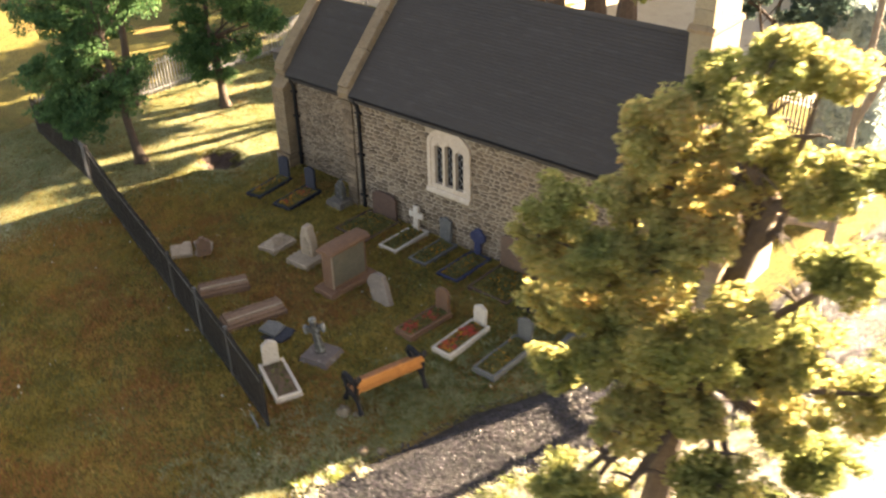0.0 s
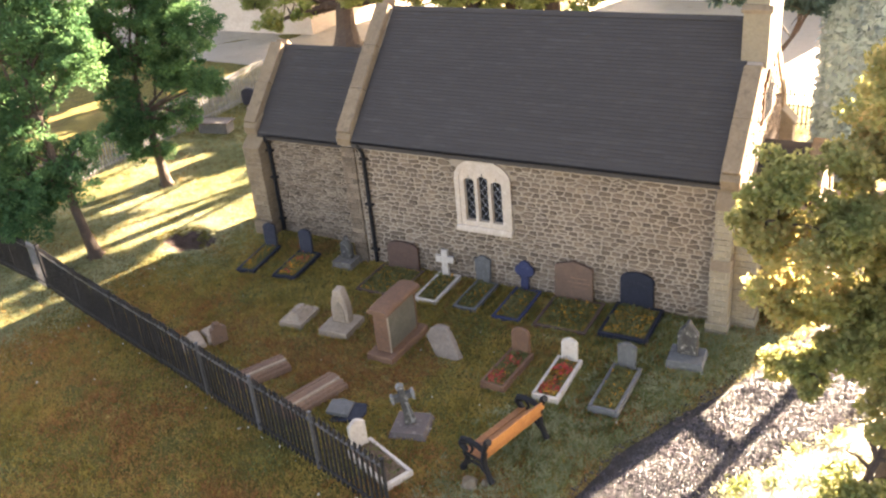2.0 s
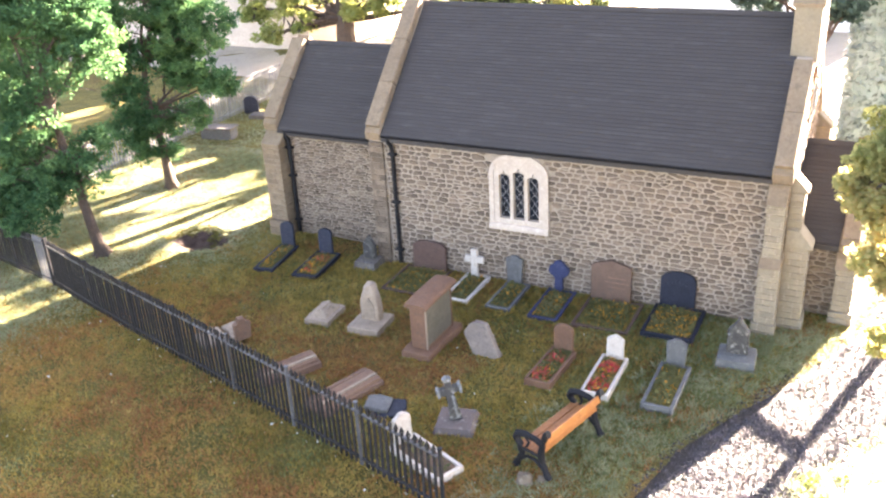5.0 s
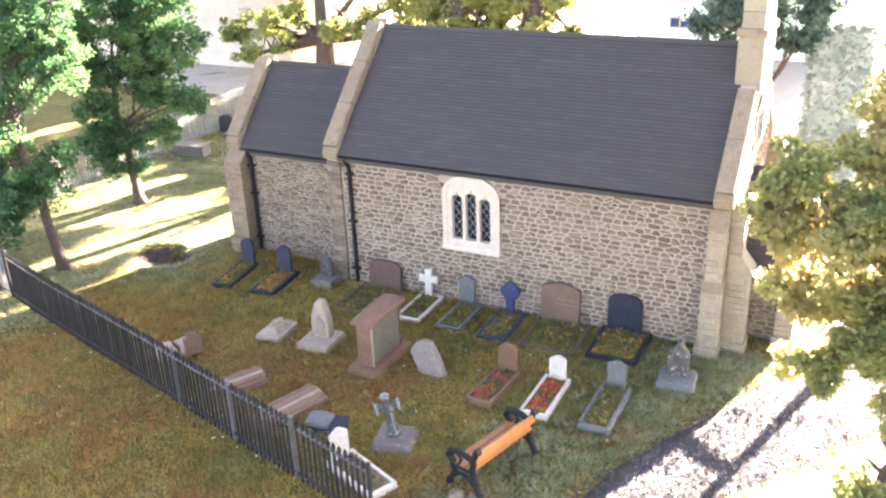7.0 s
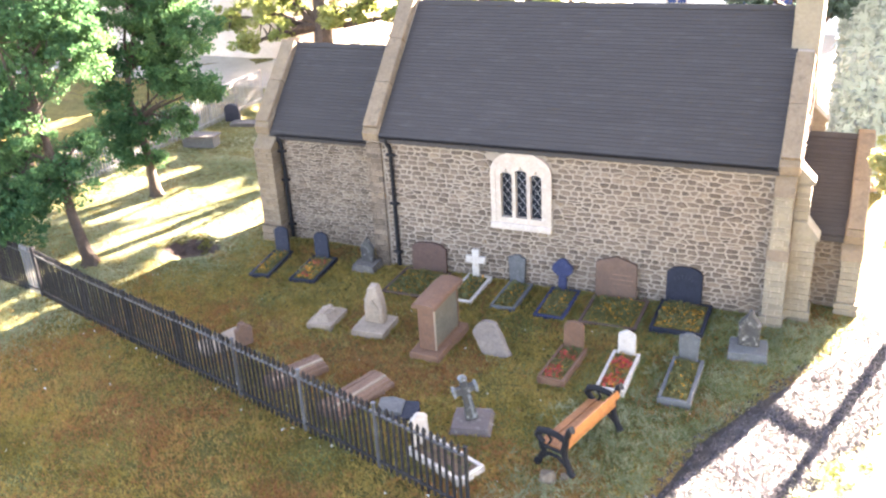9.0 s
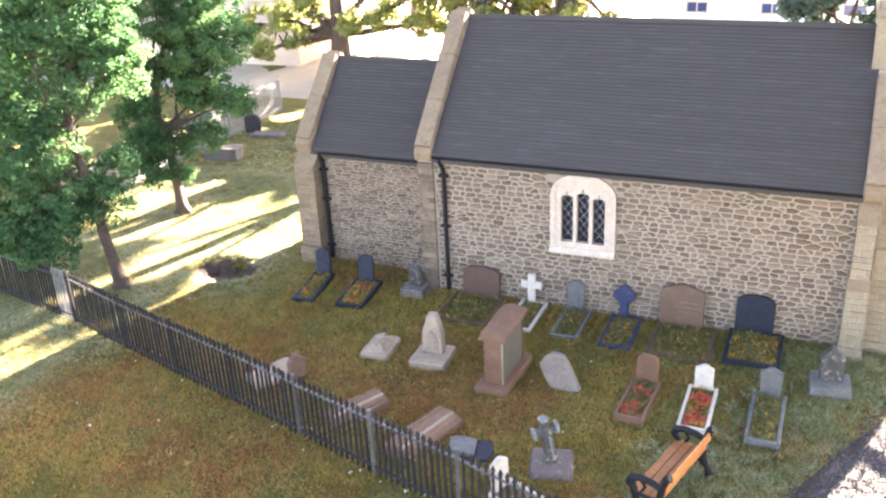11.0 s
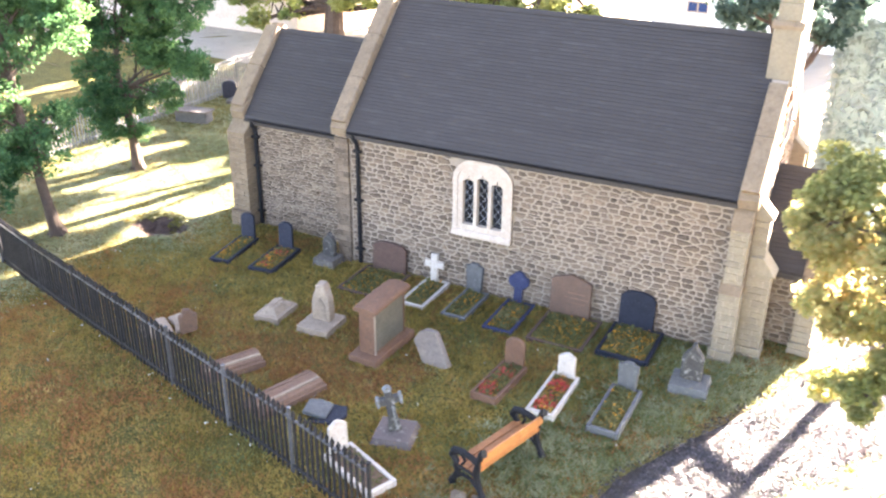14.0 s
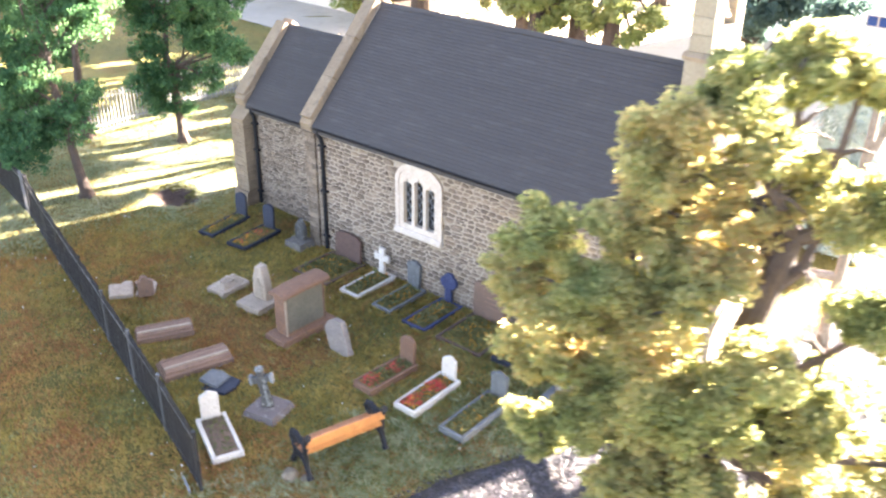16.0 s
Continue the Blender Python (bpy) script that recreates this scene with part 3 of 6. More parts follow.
def edge_growth():
    """Grass that leans over kerbs, the feet of stones and the foot of the church wall."""
    g = np.random.default_rng(16)
    plots = ((-3.62, -2.94, -1.78, -0.2), (-2.34, -1.5, -1.7, -0.2), (0.5, 1.85, -1.52, -0.1), (2.3, 2.98, -1.45, 0.0), (3.46, 4.12, -1.42, 0.0), (4.62, 5.38, -1.52, 0.0), (5.74, 7.12, -1.52, 0.0),
             (7.4, 8.6, -1.45, 0.0), (5.7, 6.3, -4.3, -2.82), (6.9, 7.5, -4.28, -2.7), (8.17, 8.83, -4.26, -2.55), (2.69, 3.41, -4.32, -2.63), (0.83, 1.67, -3.74, -2.82), (-0.41, 0.25, -3.75, -2.81))
    xs, ys = [], []
    for x0, x1, y0, y1 in plots:
        k = int(520 * (x1 - x0 + y1 - y0))
        side, u, out = g.integers(0, 4, k), g.random(k), np.abs(g.normal(0.012, 0.03, k))
        out = np.where(cloudy(x0 + u * 3, y0 + side * 1.7, 1.6, 51.0) > -0.15, out, out + 0.2)
        xs.append(np.where(side == 0, x0 - out, np.where(side == 1, x1 + out, x0 + (x1 - x0) * u)))
        ys.append(np.where(side == 2, y0 - out, np.where(side == 3, y1 + out, y0 + (y1 - y0) * u)))
    n = 4200
    xs.append(g.uniform(0.0, 9.7, n))
    ys.append(0.09 - np.abs(g.normal(0, 0.05, n)))
    x, y = np.concatenate(xs), np.concatenate(ys)
    n = len(x)
    turf = g.random(n) < np.clip((x - 3.5) / 5, 0.15, 0.8)
    for pick, mat, text in ((turf, TURF, "dark turf growing against kerbs and stones"), (~turf, GRASS, "olive grass growing against kerbs and stones")):
        q = int(pick.sum())
        blades("grass", x[pick], y[pick], g.uniform(0.05, 0.12, q), g.uniform(0.009, 0.02, q), 0.06, g, mat, text)


edge_growth()


def tufts():
    """Longer grey green tufts on the verge between the graves and the path."""
    g = np.random.default_rng(14)
    k = 3600
    tx, ty = g.uniform(5.2, 11.6, k), g.uniform(-11, 0.3, k)
    e = np.interp(ty, [p[1] for p in PATH_LEFT], [p[0] for p in PATH_LEFT])
    near = np.clip((tx - e + 3.2) / 2.6, 0.02, 1)
    keep = (tx < e - 0.03) & ~on_plot(tx, ty) & (g.random(k) < near) & ~((tx > 4.4) & (tx < 7.6) & (ty > -4.4))
    tx, ty = tx[keep], ty[keep]
    per = 16
    x, y = np.repeat(tx, per) + g.normal(0, 0.06, len(tx) * per), np.repeat(ty, per) + g.normal(0, 0.06, len(tx) * per)
    n = len(x)
    blades("grass", x, y, g.uniform(0.05, 0.13, n), g.uniform(0.009, 0.02, n), 0.09, g, PALE_GRASS, "longer grey green tufts on the verge by the path")


tufts()


def far_verge():
    """Sunlit grass and low leafy growth on the other side of the path."""
    g = np.random.default_rng(15)
    n = 70000
    y = g.uniform(-12, 9, n)
    e = np.interp(y, [p[1] for p in PATH_LEFT], [p[0] for p in PATH_LEFT])
    x = e + path_width(y) + np.abs(g.normal(0, 1, n)) * 2.6 + g.normal(0, 0.1, n)
    blades("grass", x, y, g.uniform(0.03, 0.1, n), g.uniform(0.01, 0.022, n), 0.06, g, PALE_TURF, "pale straw turf beyond the gravel path")
    k = 150
    ty = g.uniform(-10.5, 2.5, k)
    tx = np.interp(ty, [p[1] for p in PATH_LEFT], [p[0] for p in PATH_LEFT]) + path_width(ty) + np.abs(g.normal(0.1, 0.7, k))
    tx[:10], ty[:10] = g.normal(8.1, 0.28, 10), g.normal(-8.9, 0.3, 10)
    per = 70
    x, y = np.repeat(tx, per) + g.normal(0, 0.09, k * per), np.repeat(ty, per) + g.normal(0, 0.09, k * per)
    m = len(x)
    z = np.array([lift(p, q) for p, q in zip(x, y)]) + np.abs(g.normal(0, 0.06, m))
    leafy_part = np.repeat(g.random(k) < 0.35, per)
    for pick, mat, text in ((leafy_part, LEAF_YELLOW, "low clumps of yellow green leaves along the path"), (~leafy_part, PALE_TURF, "low pale straw clumps along the path")):
        q = int(pick.sum())
        blades("verge_plants", x[pick], y[pick], g.uniform(0.03, 0.08, q), g.uniform(0.012, 0.026, q), 0.06, g, mat, text, z[pick])


far_verge()


def earth_pit():
    g = np.random.default_rng(8)
    bm = bmesh.new()
    rings = []
    for j in range(7):
        d = 0.98 * j / 6
        row = []
        for i in range(28):
            a = 2 * math.pi * i / 28
            k = d * (1 + 0.12 * noise.noise(Vector((math.cos(a) * 1.5, math.sin(a) * 1.5, 7))))
            x, y = -6.48 + k * math.cos(a), -0.55 + 0.82 * k * math.sin(a)
            row.append(bm.verts.new((x, y, lift(x, y) + 0.03 * (1 - d ** 4) + 0.05 * noise.noise(Vector((x * 3, y * 3, 2))))))
        rings.append(row)
    for a, b in zip(rings, rings[1:]):
        for i in range(28):
            bm.faces.new((a[i], a[(i + 1) % 28], b[(i + 1) % 28], b[i]))
    bmesh.ops.remove_doubles(bm, verts=bm.verts, dist=0.001)
    o = part("earth_pit", bm, PIT_SOIL)
    tagged(o, "dug out hollow of dark brown earth in the grass", "pit", kind="structure")
    n = 260
    a, r = g.uniform(0, 6.283, n), np.sqrt(g.random(n)) * 0.95
    x, y = -6.48 + r * np.cos(a), -0.55 + 0.82 * r * np.sin(a)
    z = np.array([lift(p, q) for p, q in zip(x, y)]) + 0.03
    c = np.stack([x, y, z], -1)
    v = (c[:, None] + g.normal(0, 0.04, (n, 4, 3)) * (1, 1, 0.6)).reshape(-1, 3)
    f = np.array([(0, 1, 2), (0, 2, 3), (0, 3, 1), (1, 3, 2)])
    soup("clods", v, (np.arange(n)[:, None, None] * 4 + f).reshape(-1, 3), PIT_SOIL, label="loose clods of brown earth in the hollow", category="soil")


earth_pit()


def litter():
    g = np.random.default_rng(9)
    n = 120
    x, y = g.uniform(-10, 10.5, n), g.uniform(-12.5, 0, n)
    by = g.uniform(-6, 5.5, 70)          # more of it along the foot of the railings
    x, y = np.concatenate([x, by]), np.concatenate([y, -7.05 - 0.29 * (by - 0.75) + g.normal(0, 0.22, 70)])
    e = np.interp(y, [p[1] for p in PATH_LEFT], [p[0] for p in PATH_LEFT])
    keep = x < e - 0.1
    x, y = x[keep], y[keep]
    n = len(x)
    z = np.array([lift(p, q) for p, q in zip(x, y)]) + 0.05
    v = np.stack([x, y, z], -1)[:, None] + g.normal(0, 1, (n, 4, 3)) * g.uniform(0.008, 0.026, (n, 1, 1))
    f = np.array([(0, 1, 2), (0, 2, 3), (0, 3, 1), (1, 3, 2)])
    soup("litter", v.reshape(-1, 3), (np.arange(n)[:, None, None] * 4 + f).reshape(-1, 3), DAISY, label="small white flakes scattered in the grass", category="litter")


litter()


# ---- church ----
church = thing("church", 4.8, 2.85, 0, 0, "small rubble stone church with dark slate roofs and bellcote", "church")
CX, CY = 4.8, 2.85


def cpart(name, bm, mat, parent=None, label="", kind=""):
    """A part of the church, given in the place's own coordinates."""
    if parent is None:
        bm.transform(Matrix.Translation((-CX, -CY, 0)))
        return part(name, bm, mat, church, label, kind)
    bm.transform(Matrix.Translation((-CX, -CY, 0)))
    return part(name, bm, mat, parent, label, kind)


RIDGE_Y, RIDGE_Z = 2.85, 6.63
FACE = 0.12          # nave south wall
CH_FACE, CH_RIDGE, CH_EAVE = 1.0, 5.37, 3.29
PO_FACE, PO_RIDGE, PO_EAVE = 1.15, 3.68, 1.93
rng = random.Random(3)


def wall_with_opening(x0, x1, z1, y0, y1, hole):
    bm = bmesh.new()
    a, b, lo, hi = hole
    box(bm, x0, a, y0, y1, -0.2, z1)
    box(bm, b, x1, y0, y1, -0.2, z1)
    box(bm, a, b, y0, y1, -0.2, lo)
    box(bm, a, b, y0, y1, hi, z1)
    return bm


# window in the south wall: x 3.05 to 4.6, z 1.55 to 3.58
WX0, WX1, WZ0, WZ1 = 3.05, 4.60, 1.55, 3.56
south = cpart("south_wall", wall_with_opening(0.0, 9.8, 3.81, FACE, FACE + 0.45, (WX0 + 0.2, WX1 - 0.2, WZ0 + 0.2, WZ1 - 0.25)), MORTAR, label="grey brown rubble stone wall with pale mortar joints")
cells = stones_in([(0.02, 0.0), (9.78, 0.0), (9.78, 3.77), (0.02, 3.77)], 0.23, 0.122, 0.0145, rng,
                  lambda u, v: WX0 + 0.05 < u < WX1 - 0.05 and WZ0 + 0.05 < v < WZ1 - 0.1)
lay_stones(cells, lambda u, v, d: (u - CX, FACE - d - CY, v), south, RUBBLE, rng, 300, lambda u: abs(u - 4.9))

chancel = bmesh.new()
box(chancel, -4.05, -0.45, CH_FACE, CH_FACE + 0.4, -0.2, CH_EAVE + 0.05)
chancel = cpart("chancel_wall", chancel, MORTAR, label="rubble stone chancel wall set back from the nave")
cells = stones_in([(-3.75, 0.0), (-0.47, 0.0), (-0.47, 3.22), (-3.75, 3.22)], 0.22, 0.09, 0.007, rng)
lay_stones(cells, lambda u, v, d: (u - CX, CH_FACE - d - CY, v), chancel, RUBBLE, rng, 230, lambda u: 0)

north = bmesh.new()
box(north, 0.0, 9.8, 5.15, 5.58, -0.2, 3.81)
box(north, -4.05, -0.45, 4.3, 4.7, -0.2, CH_EAVE + 0.05)
box(north, 10.15, 11.3, 4.2, 4.55, -0.2, PO_EAVE + 0.05)
cpart("north_wall", north, MORTAR)

porch_wall = bmesh.new()
box(porch_wall, 10.15, 11.3, PO_FACE, PO_FACE + 0.35, -0.2, PO_EAVE + 0.05)
porch_wall = cpart("porch_wall", porch_wall, MORTAR, label="rubble stone porch wall")
cells = stones_in([(10.2, 0.0), (11.28, 0.0), (11.28, 1.9), (10.2, 1.9)], 0.23, 0.122, 0.0145, rng)
lay_stones(cells, lambda u, v, d: (u - CX, PO_FACE - d - CY, v), porch_wall, RUBBLE, rng, 60, lambda u: 0)


def gable(name, x0, x1, y0, y1, eave, ridge, label):
    bm = bmesh.new()
    mid = (y0 + y1) / 2
    prism(bm, [(y0, -0.2), (y1, -0.2), (y1, eave), (mid, ridge), (y0, eave)], x0, x1, "x")
    return cpart(name, bm, MORTAR, label=label)


east = gable("nave_east_gable", -0.45, -0.003, FACE - 0.02, 5.6, 3.79, RIDGE_Z + 0.05, "stone gable wall between nave and chancel")
west = gable("nave_west_gable", 9.803, 10.15, FACE - 0.02, 5.6, 3.79, RIDGE_Z + 0.05, "rubble stone west gable wall with small windows")
gable("chancel_gable", -4.45, -4.053, CH_FACE - 0.02, 4.72, CH_EAVE, CH_RIDGE + 0.05, "stone chancel gable wall")
gable("porch_gable", 11.303, 11.62, PO_FACE - 0.02, 4.57, PO_EAVE, PO_RIDGE + 0.05, "stone porch gable wall")
cells = stones_in([(0.12, 0.0), (5.58, 0.0), (5.58, 3.6), (2.85, 6.45), (0.12, 3.6)], 0.40, 0.215, 0.022, rng,
                  lambda u, v: (2.2 < u < 3.5 and 4.3 < v < 5.5) or (PO_FACE < u < 4.6 and v < 3.4))
lay_stones(cells, lambda u, v, d: (10.15 + d - CX, u - CY, v), west, RUBBLE, rng, 140, lambda u: u)


def courses(name, x0, x1, ridge_y, ridge_z, eave_y, eave_z, step, label):
    """A slated slope: a deck, and slates course by course, each lapping the one below."""
    deck = bmesh.new()
    for sgn in (-1, 1):
        ey = eave_y if sgn < 0 else 2 * ridge_y - eave_y
        prism(deck, [(ey, eave_z - 0.05), (ridge_y, ridge_z - 0.05), (ridge_y, ridge_z - 0.17), (ey, eave_z - 0.17)], x0, x1, "x")
    roof = cpart(name, deck, SLATE, label=label)
    length = math.hypot(ridge_y - eave_y, ridge_z - eave_z)
    ay, az = (ridge_y - eave_y) / length, (ridge_z - eave_z) / length
    k = int(length / step)
    for sgn in (-1, 1):
        for i in range(k):
            bm = bmesh.new()
            s0, s1 = i * length / k, min(length, (i + 1) * length / k + 0.03)
            last = None
            cols = int((x1 - x0) / 0.24)
            for q in range(cols + 1):
                x = x0 + (x1 - x0) * q / cols
                up, drop = rng.uniform(0.0, 0.0004), rng.uniform(-0.002, 0.002)
                ring = []
                for (s, h) in ((s0 + drop, 0.022 + up), (s1, 0.004 + up), (s1, -0.03), (s0 + drop, -0.01)):
                    yy, zz = eave_y + ay * s - az * h, eave_z + az * s + ay * h
                    ring.append(bm.verts.new((x, yy if sgn < 0 else 2 * ridge_y - yy, zz)))
                if last:
                    for e in range(4):
                        bm.faces.new((last[e], last[(e + 1) % 4], ring[(e + 1) % 4], ring[e]))
                else:
                    bm.faces.new(ring)
                last = ring
            bm.faces.new(last)
            cpart("slate_course", bm, SLATE, roof)
    bm = bmesh.new()
    for j in range(int((x1 - x0) / 0.45) + 1):
        a = x0 + j * 0.45
        b = min(x1, a + 0.448)
        if b - a > 0.05:
            prism(bm, [(ridge_y - 0.09, ridge_z - 0.04), (ridge_y, ridge_z + 0.06), (ridge_y + 0.09, ridge_z - 0.04), (ridge_y, ridge_z + 0.0)], a, b, "x")
    cpart("ridge_tile", bm, SLATE, roof)
    return roof


courses("nave_roof", 0.0, 9.8, RIDGE_Y, RIDGE_Z, -0.06, 3.73, 0.105, "dark grey slate nave roof in fine courses")
courses("chancel_roof", -4.05, -0.45, 2.85, CH_RIDGE, 0.84, 3.26, 0.105, "dark grey slate chancel roof")
courses("porch_roof", 10.15, 11.3, 2.85, PO_RIDGE, 1.0, PO_EAVE - 0.06, 0.105, "dark grey slate porch roof")


def coping(x0, x1, ridge_y, ridge_z, eave_y, eave_z, rise, kneel, skip=(9, 9)):
    """Stones along both slopes of a gable, standing proud of the roof, with kneelers at the feet."""
    length = math.hypot(ridge_y - eave_y, ridge_z - eave_z)
    ay, az = (ridge_y - eave_y) / length, (ridge_z - eave_z) / length
    k = max(2, int(round(length / 1.25)))
    for sgn in (-1, 1):
        for i in range(k):
            s0, s1 = i * length / k + 0.006, (i + 1) * length / k - 0.006
            mid = eave_y + ay * (s0 + s1) / 2
            if skip[0] < mid < skip[1]:
                continue
            bm = bmesh.new()
            c = []
            for s, h in ((s0, rise), (s1, rise), (s1, -0.04), (s0, -0.04)):
                yy, zz = eave_y + ay * s - az * h, eave_z + az * s + ay * h
                c.append((yy if sgn < 0 else 2 * ridge_y - yy, zz))
            j = rng.uniform(-0.012, 0.012)
            prism(bm, c, x0 + j, x1 + j, "x", 0.025)
            cpart("coping_stone", bm, COPING)
        bm = bmesh.new()
        c = [(eave_y - 0.16, eave_z - 0.22), (eave_y + 0.3, eave_z - 0.42), (eave_y + 0.42, eave_z + 0.38), (eave_y - 0.1, eave_z + 0.12), (eave_y - 0.2, eave_z - 0.02)]
        prism(bm, [(y if sgn < 0 else 2 * ridge_y - y, z) for y, z in c], x0 - 0.02, x1 + 0.02, "x", 0.03)
        cpart("kneeler", bm, COPING)


coping(-0.45, -0.02, RIDGE_Y, RIDGE_Z, 0.1, 3.81, 0.26, True)
coping(9.79, 10.2, RIDGE_Y, RIDGE_Z, 0.1, 3.81, 0.26, True, (2.0, 3.7))
coping(-4.47, -4.03, 2.85, CH_RIDGE, 0.98, 3.45, 0.22, True)
coping(11.28, 11.66, 2.85, PO_RIDGE, 1.12, 1.93, 0.2, True)


def buttress(blocks, slopes, mat=None):
    """Dressed blocks, each a part, and sloped weatherings."""
    core = bmesh.new()
    for x0, x1, y0, y1, z0, z1 in blocks:
        box(core, x0 + 0.02, x1 - 0.02, y0 + 0.02, y1 - 0.02, z0, z1 - 0.01)
    base = cpart("buttress", core, MORTAR, label="buttress of dressed pale stone blocks")
    for x0, x1, y0, y1, z0, z1 in blocks:
        z, row = z0, 0
        while z < z1 - 0.03:
            ze = min(z1, z + rng.uniform(0.13, 0.18))
            if z1 - ze < 0.07:
                ze = z1
            cut = (x0 + x1) / 2 + (0.1 if row % 2 else -0.1) + rng.uniform(-0.04, 0.04)
            for a, b in ((x0, cut - 0.006), (cut + 0.006, x1)) if x1 - x0 > 0.35 else ((x0, x1),):
                bm = bmesh.new()
                j = rng.uniform(-0.008, 0.008)
                box(bm, a, b, y0 + j, y1 + j, z + 0.006, ze - 0.006, 0.01)
                cpart("stone", bm, mat or ASHLAR, base)
            z, row = ze, row + 1
    for poly, axis, d0, d1 in slopes:
        bm = bmesh.new()
        prism(bm, poly, d0, d1, axis, 0.02)
        cpart("weathering", bm, COPING if axis == "x" else ASHLAR, base)


# south-west corner: one buttress to the south, one to the west
buttress([(9.72, 10.17, -0.34, FACE, -0.2, 1.68), (9.75, 10.14, -0.2, FACE, 1.8, 3.15), (9.68, 10.2, -0.42, FACE, -0.2, 0.28)],
         [([(-0.36, 1.66), (FACE, 1.66), (FACE, 1.95), (-0.2, 1.86)], "x", 9.7, 10.19), ([(-0.24, 3.13), (FACE, 3.13), (FACE, 3.66), (-0.05, 3.46)], "x", 9.72, 10.17)])
buttress([(10.17, 10.68, 0.12, 0.6, -0.2, 2.05), (10.17, 10.48, 0.15, 0.57, 2.05, 3.36), (10.17, 10.73, 0.07, 0.65, -0.2, 0.28)],
         [([(10.17, 2.04), (10.76, 2.04), (10.76, 2.1), (10.46, 2.48), (10.17, 2.48)], "y", 0.09, 0.63), ([(10.12, 3.34), (10.54, 3.34), (10.54, 3.4), (10.12, 3.84)], "y", 0.12, 0.6)])
# north-west corner, towards the west
buttress([(10.17, 10.76, 5.2, 5.7, -0.2, 2.05), (10.17, 10.5, 5.23, 5.67, 2.05, 3.3), (10.17, 10.82, 5.15, 5.75, -0.2, 0.28)],
         [([(10.17, 2.04), (10.82, 2.04), (10.82, 2.1), (10.48, 2.48), (10.17, 2.48)], "y", 5.17, 5.73), ([(10.12, 3.28), (10.56, 3.28), (10.56, 3.34), (10.12, 3.76)], "y", 5.2, 5.7)])
# nave east corner, chancel corner, porch corner
buttress([(-0.44, -0.02, 0.03, FACE, -0.2, 3.5)], [], RUBBLE)
buttress([(-4.48, -3.82, 0.45, CH_FACE, -0.2, 0.5), (-4.45, -3.85, 0.55, CH_FACE, 0.5, 2.9)],
         [([(0.53, 2.88), (CH_FACE, 2.88), (CH_FACE, 3.35), (0.8, 3.1)], "x", -4.47, -3.83)], COPING)
buttress([(11.26, 11.68, 0.88, PO_FACE, -0.2, 1.35), (11.22, 11.74, 0.8, PO_FACE, -0.2, 0.25)],
         [([(0.84, 1.33), (PO_FACE, 1.33), (PO_FACE, 1.75), (0.95, 1.55)], "x", 11.22, 11.7)])


